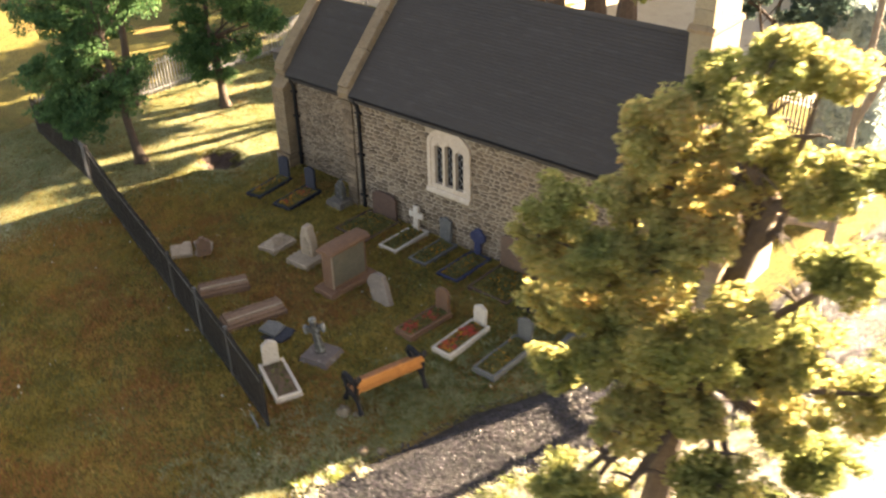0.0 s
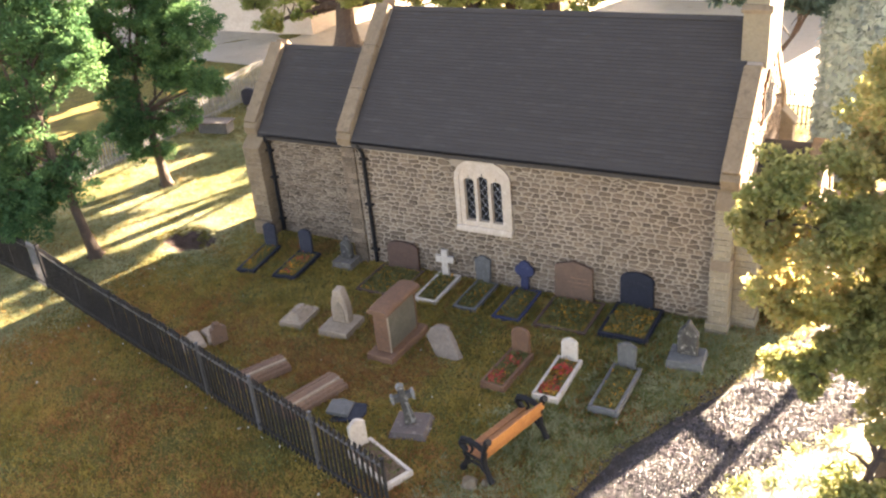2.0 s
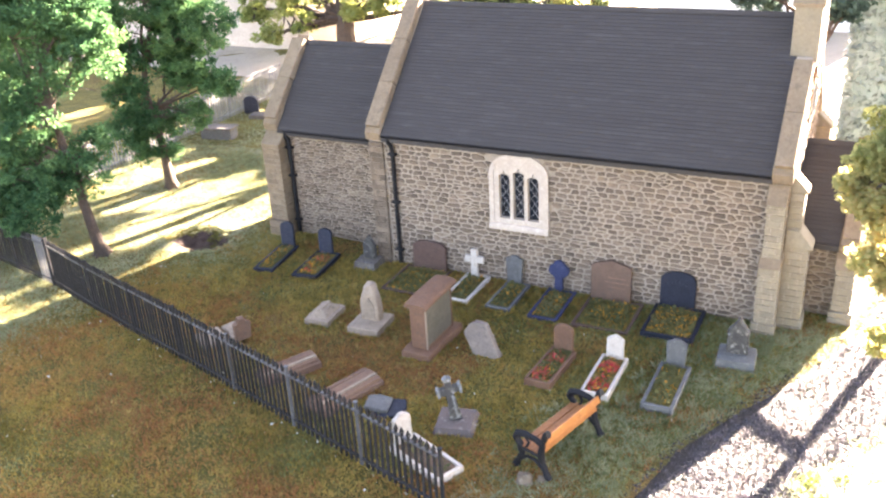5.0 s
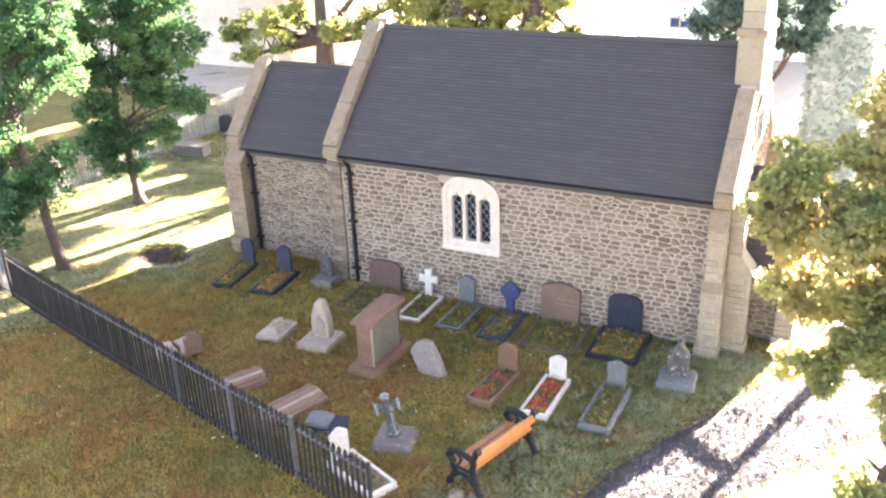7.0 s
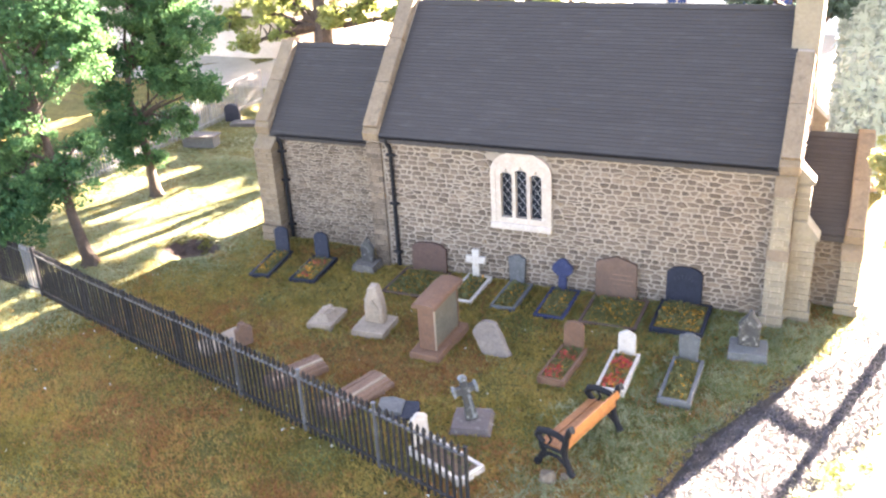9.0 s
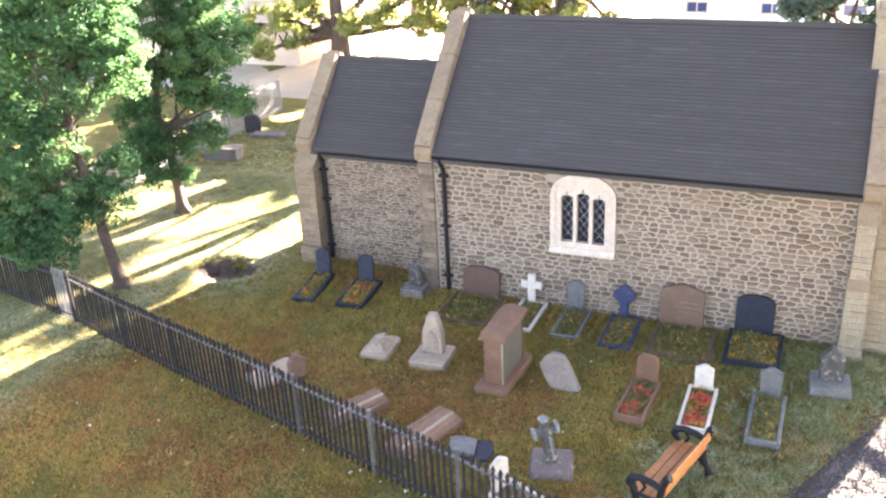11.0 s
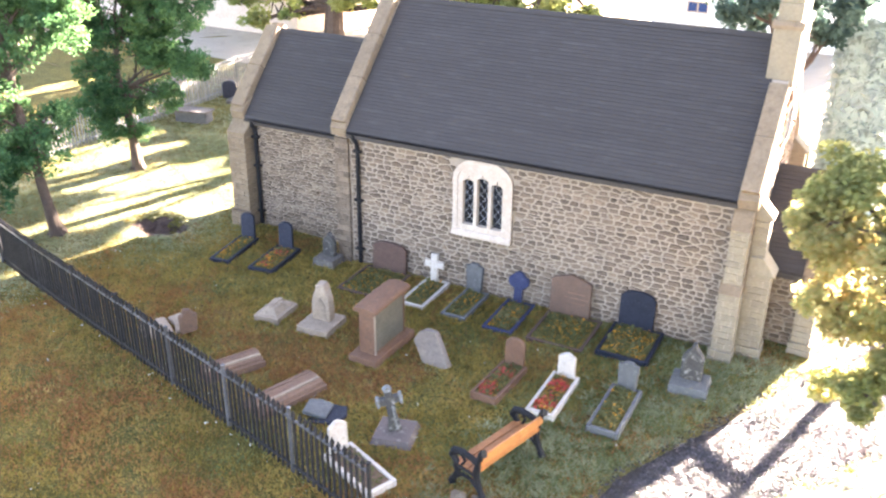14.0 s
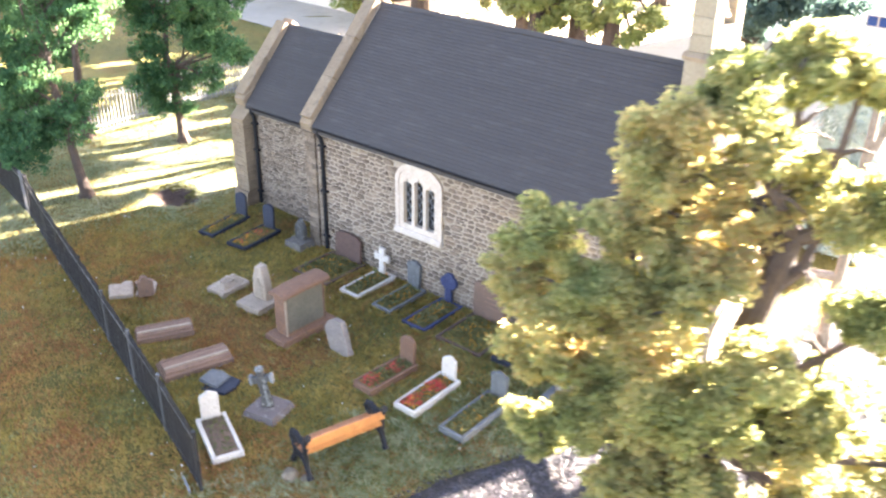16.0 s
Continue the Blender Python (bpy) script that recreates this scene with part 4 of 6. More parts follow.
def south_window():
    win = thing("window", 0, 0)
    win.parent = church
    win.matrix_parent_inverse = Matrix.Identity(4)
    win.matrix_basis = Matrix.Identity(4)
    tagged(win, "white stone window with three leaded lancet lights")
    mx, spring = (WX0 + WX1) / 2, 3.03
    half = (WX1 - WX0) / 2

    def ring(grow):
        return [(mx + (half + grow) * math.cos(radians(a)), spring + (WZ1 - spring + grow) * math.sin(radians(a))) for a in range(0, 181, 9)]
    lights = [(-0.385, 2.97), (0.0, 3.05), (0.385, 2.95)]
    lw, z0 = 0.148, WZ0 + 0.27

    def light_shape(c, h):
        return [(c + lw, h), (c + lw * 0.5, h + 0.045), (c + 0.02, h + 0.04), (c + 0.016, h + 0.13), (c, h + 0.145), (c - 0.016, h + 0.13), (c - 0.02, h + 0.04), (c - lw * 0.5, h + 0.045), (c - lw, h)]

    # a face with three through openings: jambs and mullions, and a head and a foot for each light
    bounds = [WX0] + [mx + c + s * lw for c, _ in lights for s in (-1, 1)] + [WX1]

    def top_at(x):
        return spring + (WZ1 - spring) * math.sqrt(max(0.0, 1 - ((x - mx) / half) ** 2))
    fy0, fy1 = FACE - 0.075, FACE + 0.2
    for a, b in zip(bounds[0::2], bounds[1::2]):
        xs = [a + (b - a) * (1 - math.cos(math.pi * i / 10)) / 2 for i in range(11)]
        bm = bmesh.new()
        prism(bm, [(b, WZ0 + 0.02), (a, WZ0 + 0.02)][::-1] + [(x, top_at(x) if x not in (WX0, WX1) else spring) for x in reversed(xs)], fy0, fy1, "y")
        cpart("jamb" if a == WX0 or b == WX1 else "mullion", bm, WHITE_STONE, win)
    for c, sz in lights:
        a, b = mx + c - lw, mx + c + lw
        bm = bmesh.new()
        prism(bm, [(a, WZ0 + 0.02), (b, WZ0 + 0.02), (b, z0), (a, z0)], fy0, fy1, "y")
        cpart("light_foot", bm, WHITE_STONE, win)
        bm = bmesh.new()
        shape = light_shape(mx + c, sz)
        n_half = len(shape) // 2
        right = shape[:n_half + 1]
        left = shape[n_half:]
        xs = [b - (b - a) / 2 * i / 3 for i in range(4)]
        prism(bm, right + [(x, top_at(x)) for x in reversed(xs)], fy0, fy1, "y")
        xs = [a + (b - a) / 2 * i / 3 for i in range(4)]
        prism(bm, left + [(x, top_at(x)) for x in xs], fy0, fy1, "y")
        cpart("light_head", bm, WHITE_STONE, win)
    # raised outer moulding
    bm = bmesh.new()
    outer = [(WX1 + 0.02, WZ0 + 0.1)] + ring(0.02) + [(WX0 - 0.02, WZ0 + 0.1)]
    inner = [(mx + (x - mx) * 0.84, WZ0 + 0.1 if i in (0, len(outer) - 1) else spring + (z - spring) * 0.84 - 0.03) for i, (x, z) in enumerate(outer)]
    for i in range(len(outer) - 1):
        prism(bm, [outer[i], outer[i + 1], inner[i + 1], inner[i]], FACE - 0.1, FACE - 0.06, "y")
    cpart("hood_mould", bm, WHITE_STONE, win)
    bm = bmesh.new()
    prism(bm, [(FACE - 0.17, WZ0 - 0.02), (FACE - 0.02, WZ0 - 0.04), (FACE - 0.02, WZ0 + 0.14), (FACE - 0.12, WZ0 + 0.12), (FACE - 0.17, WZ0 + 0.05)], WX0 - 0.03, WX1 + 0.03, "x", 0.012)
    cpart("sill", bm, WHITE_STONE, win)
    for c, sz in lights:
        bm = bmesh.new()
        box(bm, mx + c - lw - 0.03, mx + c + lw + 0.03, FACE + 0.06, FACE + 0.08, z0 - 0.03, sz + 0.3)
        pane = cpart("pane", bm, GLASS_DARK, win, "dark leaded glass")
        bm = bmesh.new()
        k = 0.245
        for sgn in (-1, 1):
            z = z0 - 0.5
            while z < sz + 0.4:
                x0, x1 = mx + c - lw - 0.02, mx + c + lw + 0.02
                za, zb = (z, z + (x1 - x0) * 1.25) if sgn > 0 else (z + (x1 - x0) * 1.25, z)
                if min(za, zb) > z0 - 0.2 and max(za, zb) < sz + 0.35:
                    tube(bm, [(x0, FACE + 0.052, za), (x1, FACE + 0.052, zb)], 0.0062, 4)
                z += k
        cpart("lead_lattice", bm, CAME, win)


south_window()


def west_windows():
    for y, z, w, h in ((2.45, 4.35, 0.12, 0.75), (2.8, 4.35, 0.12, 0.95), (3.15, 4.35, 0.12, 0.75), (2.8, 5.72, 0.07, 0.32)):
        bm = bmesh.new()
        prism(bm, [(y - w - 0.09, z - 0.08), (y + w + 0.09, z - 0.08), (y + w + 0.09, z + h), (y, z + h + 0.2), (y - w - 0.09, z + h)], 10.14, 10.22, "x", 0.012)
        frame_ = cpart("window_surround", bm, WHITE_STONE if w < 0.1 else PINK_STONE)
        bm = bmesh.new()
        prism(bm, [(y - w, z), (y + w, z), (y + w, z + h - 0.03), (y, z + h + 0.1), (y - w, z + h - 0.03)], 10.21, 10.226, "x")
        cpart("pane", bm, GLASS_DARK, frame_)


west_windows()


def bellcote():
    y0, y1, xa, xb = 2.06, 3.64, 9.65, 10.24
    bm = bmesh.new()
    box(bm, xa, xb, y0, y1, 5.72, 6.95, 0.02)
    body = cpart("bellcote", bm, ASHLAR, label="tall stone bellcote above the west gable")
    def add(name, b, m):
        return cpart(name, b, m, body)
    bm = bmesh.new()
    prism(bm, [(y0 - 0.05, 6.95), (y1 + 0.05, 6.95), (y1 + 0.05, 7.03), (y1 - 0.04, 7.12), (y0 + 0.04, 7.12), (y0 - 0.05, 7.03)], xa - 0.05, xb + 0.05, "x", 0.02)
    add("string_course", bm, COPING)
    for a, b in ((y0 + 0.06, 2.52), (3.18, y1 - 0.06)):
        for z in (7.12, 7.5, 7.88, 8.26):
            bm = bmesh.new()
            box(bm, xa + 0.04, xb - 0.04, a, b, z + 0.004, z + 0.376, 0.014)
            add("stone", bm, ASHLAR)
    bm = bmesh.new()
    box(bm, xa + 0.04, xb - 0.04, 2.524, 3.176, 7.12, 7.6, 0.014)
    add("stone", bm, ASHLAR)
    bm = bmesh.new()
    half = arc(2.85, 8.64, 0.33, 180, 0, 10)
    prism(bm, [(y0 + 0.06, 8.64)] + half + [(y1 - 0.06, 8.64), (y1 - 0.06, 9.1), (2.85, 9.9), (y0 + 0.06, 9.1)], xa + 0.04, xb - 0.04, "x", 0.01)
    add("arch", bm, ASHLAR)
    for sgn in (-1, 1):
        bm = bmesh.new()
        c = [(2.85, 9.95), (2.85 + sgn * 0.72, 9.02), (2.85 + sgn * 0.72, 9.16), (2.85, 10.1)]
        prism(bm, c, xa - 0.02, xb + 0.02, "x", 0.015)
        add("cap_stone", bm, COPING)
    bm = bmesh.new()
    prof = [(0.05, 8.45), (0.09, 8.35), (0.12, 8.1), (0.16, 7.9), (0.22, 7.8)]
    for (ra, za), (rb, zb) in zip(prof, prof[1:]):
        ka = [bm.verts.new((9.98 + ra * math.cos(i * math.pi / 6), 2.85 + ra * math.sin(i * math.pi / 6), za)) for i in range(12)]
        kb = [bm.verts.new((9.98 + rb * math.cos(i * math.pi / 6), 2.85 + rb * math.sin(i * math.pi / 6), zb)) for i in range(12)]
        for i in range(12):
            bm.faces.new((ka[i], ka[(i + 1) % 12], kb[(i + 1) % 12], kb[i]))
    tube(bm, [(9.98, 2.5, 8.5), (9.98, 3.2, 8.5)], 0.035, 6)
    add("bell", bm, RED_STONE)


bellcote()


def gutter_and_pipes():
    def gutter(x0, x1, y, z):
        bm = bmesh.new()
        k = 8
        ring = [(y + 0.075 * math.cos(radians(180 + 180 * i / k)), z + 0.075 * math.sin(radians(180 + 180 * i / k))) for i in range(k + 1)]
        ring += [(y + 0.055 * math.cos(radians(360 - 180 * i / k)), z + 0.055 * math.sin(radians(360 - 180 * i / k))) for i in range(k + 1)]
        prism(bm, ring, x0, x1, "x")
        cpart("gutter", bm, IRON)
    gutter(0.03, 9.77, -0.06, 3.74)
    gutter(-3.82, -0.5, 0.86, 3.24)

    def pipe(x, y, ztop, out):
        bm = bmesh.new()
        tube(bm, [(x - 0.06, y - out, ztop), (x - 0.06, y - out, ztop - 0.16), (x - 0.02, y - out * 0.6, ztop - 0.26), (x, y - 0.07, ztop - 0.42), (x, y - 0.07, 0.05)], 0.058, 8)
        p = cpart("downpipe", bm, IRON, label="black cast iron downpipe")
        for z in (ztop - 0.5, 1.85, 0.45):
            bm = bmesh.new()
            box(bm, x - 0.12, x + 0.12, y - 0.13, y - 0.005, z - 0.03, z + 0.03, 0.008)
            cpart("bracket", bm, IRON, p)
    pipe(0.26, FACE - 0.01, 3.71, 0.15)
    pipe(-3.72, CH_FACE - 0.03, 3.22, 0.12)


gutter_and_pipes()


# ---- graves ----
def head_round(w, h):
    return [(-w, 0), (w, 0), (w, h - w * 0.7)] + [(w * math.cos(radians(a)), h - w * 0.7 + w * 0.7 * math.sin(radians(a))) for a in range(15, 180, 15)] + [(-w, h - w * 0.7)]


def head_arched(w, h):
    return [(-w, 0), (w, 0), (w, h * 0.84), (w * 0.9, h * 0.86)] + [(w * 0.9 * math.cos(radians(a)), h * 0.86 + h * 0.14 * math.sin(radians(a))) for a in range(15, 180, 15)] + [(-w * 0.9, h * 0.86), (-w, h * 0.84)]


def head_shoulder(w, h):
    return [(-w * 0.85, 0), (w * 0.85, 0), (w, h * 0.78), (w * 0.98, h * 0.9), (w * 0.62, h * 0.93), (w * 0.3, h), (-w * 0.3, h), (-w * 0.62, h * 0.93), (-w * 0.98, h * 0.9), (-w, h * 0.78)]


def head_peak(w, h):
    return [(-w, 0), (w, 0), (w, h * 0.84), (w * 0.9, h * 0.88), (0.03, h), (-0.03, h), (-w * 0.9, h * 0.88), (-w, h * 0.84)]


def head_lowpeak(w, h):
    return [(-w, 0), (w, 0), (w, h * 0.83), (w * 0.86, h * 0.88), (0, h), (-w * 0.86, h * 0.88), (-w, h * 0.83)]


def head_cross(w, h):
    a = w * 0.36
    c = h * 0.66
    return [(-a, 0), (a, 0), (a, c - a), (w, c - a), (w, c + a), (a, c + a), (a, h), (-a, h), (-a, c + a), (-w, c + a), (-w, c - a), (-a, c - a)]


def head_clover(w, h):
    c = h * 0.68
    pts = [(-w * 0.45, 0), (w * 0.45, 0), (w * 0.38, c - w * 0.6)]
    for ang in range(-60, 241, 15):
        rr = w * (0.86 + 0.2 * abs(math.cos(radians(2 * ang))))
        pts.append((rr * math.cos(radians(ang)), c + rr * math.sin(radians(ang))))
    return pts + [(-w * 0.38, c - w * 0.6)]


def flowers(parent, x0, x1, y0, y1, z, mats, seed, count, name="bloom", size=0.03):
    g = np.random.default_rng(seed)
    for mat, cnt, nm in mats:
        k = max(6, int(count * cnt))
        blobs = g.uniform((x0, y0), (x1, y1), (5, 2))
        if mat is BLOOM_RED:      # a bunch at the foot and a bunch near the head
            blobs = np.array([(x0 * 0.6 + x1 * 0.4, y0 * 0.88 + y1 * 0.12), (x0 * 0.4 + x1 * 0.6, y0 * 0.3 + y1 * 0.7)])[[0, 0, 1, 1, 1]]
        elif mat is BLOOM_ORANGE:
            blobs[:, 1] = y0 + (blobs[:, 1] - y0) * 0.7
        c = blobs[g.integers(0, 5, k)] + g.normal(0, 0.1 if mat is BLOOM_RED else 0.14, (k, 2))
        loose = g.random(k) < (0.12 if mat is BLOOM_RED else 0.65)
        c[loose] = g.uniform((x0, y0), (x1, y1), (loose.sum(), 2))
        c[:, 0], c[:, 1] = np.clip(c[:, 0], x0, x1), np.clip(c[:, 1], y0, y1)
        mound = np.sin(np.pi * np.clip((c[:, 0] - x0) / (x1 - x0), 0, 1)) * np.sin(np.pi * np.clip((c[:, 1] - y0) / (y1 - y0), 0.08, 0.92))
        zz = z + np.abs(g.normal(0, 0.03, k)) + 0.015 + 0.05 * np.clip(mound, 0, 1)
        ctr = np.stack([c[:, 0], c[:, 1], zz], -1)
        d = g.normal(0, 1, (k, 3, 3)) * (size * 0.75 if mat is BLOOM_ORANGE else size) * g.uniform(0.6, 1.3, (k, 1, 1))
        v = ctr[:, None, :] + d
        v[..., 2] = np.maximum(v[..., 2], z - 0.01)
        soup(nm, v.reshape(-1, 3), np.arange(3 * k).reshape(-1, 3), mat, parent)


def headstone(parent, outline, y, thick, mat, lean=0.0, label="", bars=0, w=0.3, h=0.7, bar_mat=None):
    bm = bmesh.new()
    m = Matrix.Translation((0, y, 0)) @ Matrix.Rotation(radians(lean), 4, "X")
    prism(bm, outline, -thick / 2, thick / 2, "y", 0.014, m)
    st = part("headstone", bm, mat, parent, label)
    if bars:
        for i in range(bars):
            bm = bmesh.new()
            ww = w * (0.75 if i % 2 else 0.55)
            z = h * (0.74 - 0.14 * i)
            box(bm, -ww, ww, -thick / 2 - 0.006, -thick / 2 + 0.004, z - 0.016, z + 0.016, 0, m)
            part("inscription", bm, bar_mat, st)


def kerb_grave(x0, x1, y0, y1, rz, kerb_mat, outline, stone_mat, label, bloom, seed, thick=0.1, stone_at=None, kerb_h=0.085, bars=0, bar_mat=None, soil=True, hh=0.7, hw=0.3, kw=0.08, stone_y=None):
    """A plot edged with kerbs, planted, with a headstone at the head; the plot's origin is its middle."""
    cx, cy = (x0 + x1) / 2, (y0 + y1) / 2
    w, d = (x1 - x0) / 2, (y1 - y0) / 2
    g = thing("grave", cx, cy, 0, rz, label, "grave", "churchyard graves")
    for a, b, c, e in ((-w, -w + kw, -d, d), (w - kw, w, -d, d), (-w + kw + 0.003, w - kw - 0.003, -d, -d + kw), (-w + kw + 0.003, w - kw - 0.003, d - kw, d)):
        bm = bmesh.new()
        box(bm, a, b, c, e, -0.08, kerb_h, 0.014)
        part("kerb", bm, kerb_mat, g)
    bm = bmesh.new()
    nx, ny = 8, 16
    grid = [[bm.verts.new((-w + kw * 0.9 + (2 * w - 1.8 * kw) * i / nx, -d + kw * 0.9 + (2 * d - 1.8 * kw) * j / ny, kerb_h - 0.03 + 0.02 * noise.noise(Vector((i * 0.9, j * 0.9, seed * 3.1))) + 0.05 * math.sin(math.pi * i / nx) * math.sin(math.pi * j / ny))) for i in range(nx + 1)] for j in range(ny + 1)]
    for j in range(ny):
        for i in range(nx):
            bm.faces.new((grid[j][i], grid[j][i + 1], grid[j + 1][i + 1], grid[j + 1][i]))
    part("plot_soil", bm, GROUND if bloom is not Y_BROWN else SOIL, g)
    if bloom:
        flowers(g, -w + kw + 0.05, w - kw - 0.05, -d + kw + 0.05, d - kw - 0.08, kerb_h - 0.03, bloom, seed, 1.0)
    if outline:
        sx = 0 if stone_at is None else stone_at - cx
        holder = [(px + sx, pz + 0.02) for px, pz in outline]
        headstone(g, holder, d - thick / 2 if stone_y is None else stone_y, thick, stone_mat, -2.0, "", bars, hw, hh, bar_mat)
    return g


Y_FULL = [(PLANT_LEAF, 1000, "planting"), (BLOOM_ORANGE, 300, "bloom")]
Y_ORANGE = [(PLANT_LEAF, 1000, "planting"), (BLOOM_ORANGE, 210, "bloom")]
Y_RED = [(PLANT_LEAF, 380, "planting"), (BLOOM_ORANGE, 330, "bloom"), (BLOOM_RED, 430, "bloom")]
Y_RED_SOFT = [(PLANT_LEAF, 520, "planting"), (BLOOM_ORANGE, 60, "bloom"), (BLOOM_RED, 280, "bloom")]
Y_SPARSE = [(PLANT_LEAF, 1000, "planting"), (BLOOM_ORANGE, 110, "bloom")]
Y_BROWN = [(PLANT_LEAF, 160, "planting")]

kerb_grave(-3.58, -2.98, -1.74, -0.1, 8, BLACK_STONE, head_round(0.21, 0.8), INK_STONE, "narrow grave with dark kerbs and dark blue grey headstone", [(PLANT_LEAF, 260, "planting"), (BLOOM_ORANGE, 170, "bloom")], 1, hh=0.7, hw=0.2)
kerb_grave(-2.3, -1.54, -1.66, -0.12, 6, BLACK_STONE, head_round(0.21, 0.8), INK_STONE, "grave with black kerbs, orange flowers, dark blue grey headstone", [(PLANT_LEAF, 260, "planting"), (BLOOM_ORANGE, 200, "bloom"), (BLOOM_RED, 70, "bloom")], 2, stone_at=-1.98)
kerb_grave(0.5, 1.85, -1.52, 0.02, 0, BROWN_STONE, head_arched(0.5, 0.84), BROWN_STONE, "double grave with brown kerbs and wide brown headstone", Y_ORANGE, 3, stone_at=1.22, kerb_h=0.055)
kerb_grave(2.3, 2.98, -1.45, 0.06, 0, WHITE_MARBLE, head_cross(0.27, 0.84), WHITE_MARBLE, "grave with white kerbs and plain white cross", Y_ORANGE, 4, stone_at=2.58, stone_y=0.62)
kerb_grave(3.46, 4.12, -1.42, 0.04, 0, GREY_STONE, head_shoulder(0.23, 0.8), GREY_STONE, "grave with grey kerbs and narrow grey headstone", Y_ORANGE, 5, stone_at=3.7, kerb_h=0.055)
kerb_grave(4.62, 5.38, -1.52, 0.04, 0, NAVY_STONE, head_clover(0.26, 0.86), NAVY_STONE, "grave with dark blue kerbs and rounded blue cross", Y_ORANGE, 6, stone_at=4.91, kerb_h=0.055)
kerb_grave(5.74, 7.12, -1.52, 0.02, 0, BROWN_STONE, head_lowpeak(0.51, 1.1), TAN_STONE, "double grave with brown kerbs and peaked brown headstone", Y_ORANGE, 7, stone_at=6.28, bars=3, bar_mat=PINK_STONE, hh=0.9, hw=0.4, kerb_h=0.055)
black_grave = kerb_grave(7.4, 8.6, -1.45, 0.04, 0, BLACK_STONE, head_arched(0.42, 1.05), BLACK_STONE, "wide grave with black kerbs and black arched headstone", Y_FULL, 8, stone_at=7.92, kerb_h=0.15)
kerb_grave(5.7, 6.3, -4.3, -2.82, -4, RED_STONE, head_round(0.23, 0.78), RED_STONE, "red sandstone grave with red flowers", Y_RED_SOFT, 9, kerb_h=0.16, kw=0.07)
kerb_grave(6.9, 7.5, -4.28, -2.7, 0, WHITE_MARBLE, head_peak(0.19, 0.68), WHITE_MARBLE, "white marble grave full of red and orange flowers", Y_RED, 10, kerb_h=0.16, kw=0.07)
kerb_grave(8.17, 8.83, -4.26, -2.55, 0, GREY_STONE, head_shoulder(0.22, 0.76), GREY_STONE, "grey stone grave with flared grey headstone", Y_SPARSE, 11, kerb_h=0.16, kw=0.08)
kerb_grave(4.58, 5.22, -8.14, -6.68, 67, WHITE_MARBLE, head_peak(0.2, 0.74), WHITE_MARBLE, "white marble grave with bare brown soil by the railings", Y_BROWN, 12, kerb_h=0.13, kw=0.08)


def arc_bars(g, cx, y, cz, r, count, mat):
    """Short pale strokes set along an arch, where writing cannot be read."""
    for i in range(count):
        a = radians(125 - 70 * i / (count - 1))
        bm = bmesh.new()
        m = Matrix.Translation((cx + r * math.cos(a), y, cz + r * math.sin(a))) @ Matrix.Rotation(math.pi / 2 - a, 4, "Y")
        box(bm, -0.013, 0.013, -0.006, 0.006, -0.035, 0.035, 0, m)
        part("inscription", bm, mat, g)


arc_bars(black_grave, 7.92 - 8.0, 0.59, 0.5, 0.36, 6, INK_STONE)


def gothic_monument(x, y, rz, k, base_mat, mat, label):
    """A pointed stone with a sunk panel, standing straight on a chamfered block; k scales it."""
    g = thing("grave_monument", x, y, 0, rz, label, "gravestone", "churchyard graves")
    bm = bmesh.new()
    for v in box(bm, -0.5 * k, 0.5 * k, -0.46 * k, 0.44 * k, -0.08, 0.26 * k, 0.02):
        if v.co.z > 0.15 * k:
            v.co.x *= 0.93
            v.co.y *= 0.93
    part("base", worn(bm, x + 4.0, 0.014), base_mat, g)
    a = 0.27 * k
    half = [(a, 0.23 * k), (a * 0.97, 0.78 * k), (a * 1.04, 0.82 * k), (a * 0.86, 0.92 * k), (a * 0.5, 1.05 * k), (a * 0.24, 1.12 * k), (a * 0.2, 1.2 * k), (a * 0.08, 1.25 * k)]
    bm = bmesh.new()
    prism(bm, half + [(-u, w) for u, w in reversed(half)], -0.02 * k, 0.22 * k, "y", 0.018)
    st = part("headstone", worn(bm, x + 11.0, 0.014), mat, g)
    # raised border round the sunk face
    rim = [(a * 0.86, 0.3 * k), (a * 0.84, 0.74 * k), (a * 0.46, 0.97 * k), (0, 1.06 * k), (-a * 0.46, 0.97 * k), (-a * 0.84, 0.74 * k), (-a * 0.86, 0.3 * k)]
    inner = [(u * 0.72, 0.36 * k + (w - 0.3 * k) * 0.84) for u, w in rim]
    bm = bmesh.new()
    for i in range(len(rim) - 1):
        prism(bm, [rim[i], rim[i + 1], inner[i + 1], inner[i]], -0.05 * k, -0.015 * k, "y")
    part("carved_border", bm, LICHEN, st)


gothic_monument(-0.56, -0.28, 0, 0.68, DARK_STONE, LICHEN, "dark carved gothic gravestone on a stone base")
gothic_monument(9.62, -1.75, 4, 0.84, GREY_STONE, LICHEN, "lichened gothic gravestone on a dark grey base")


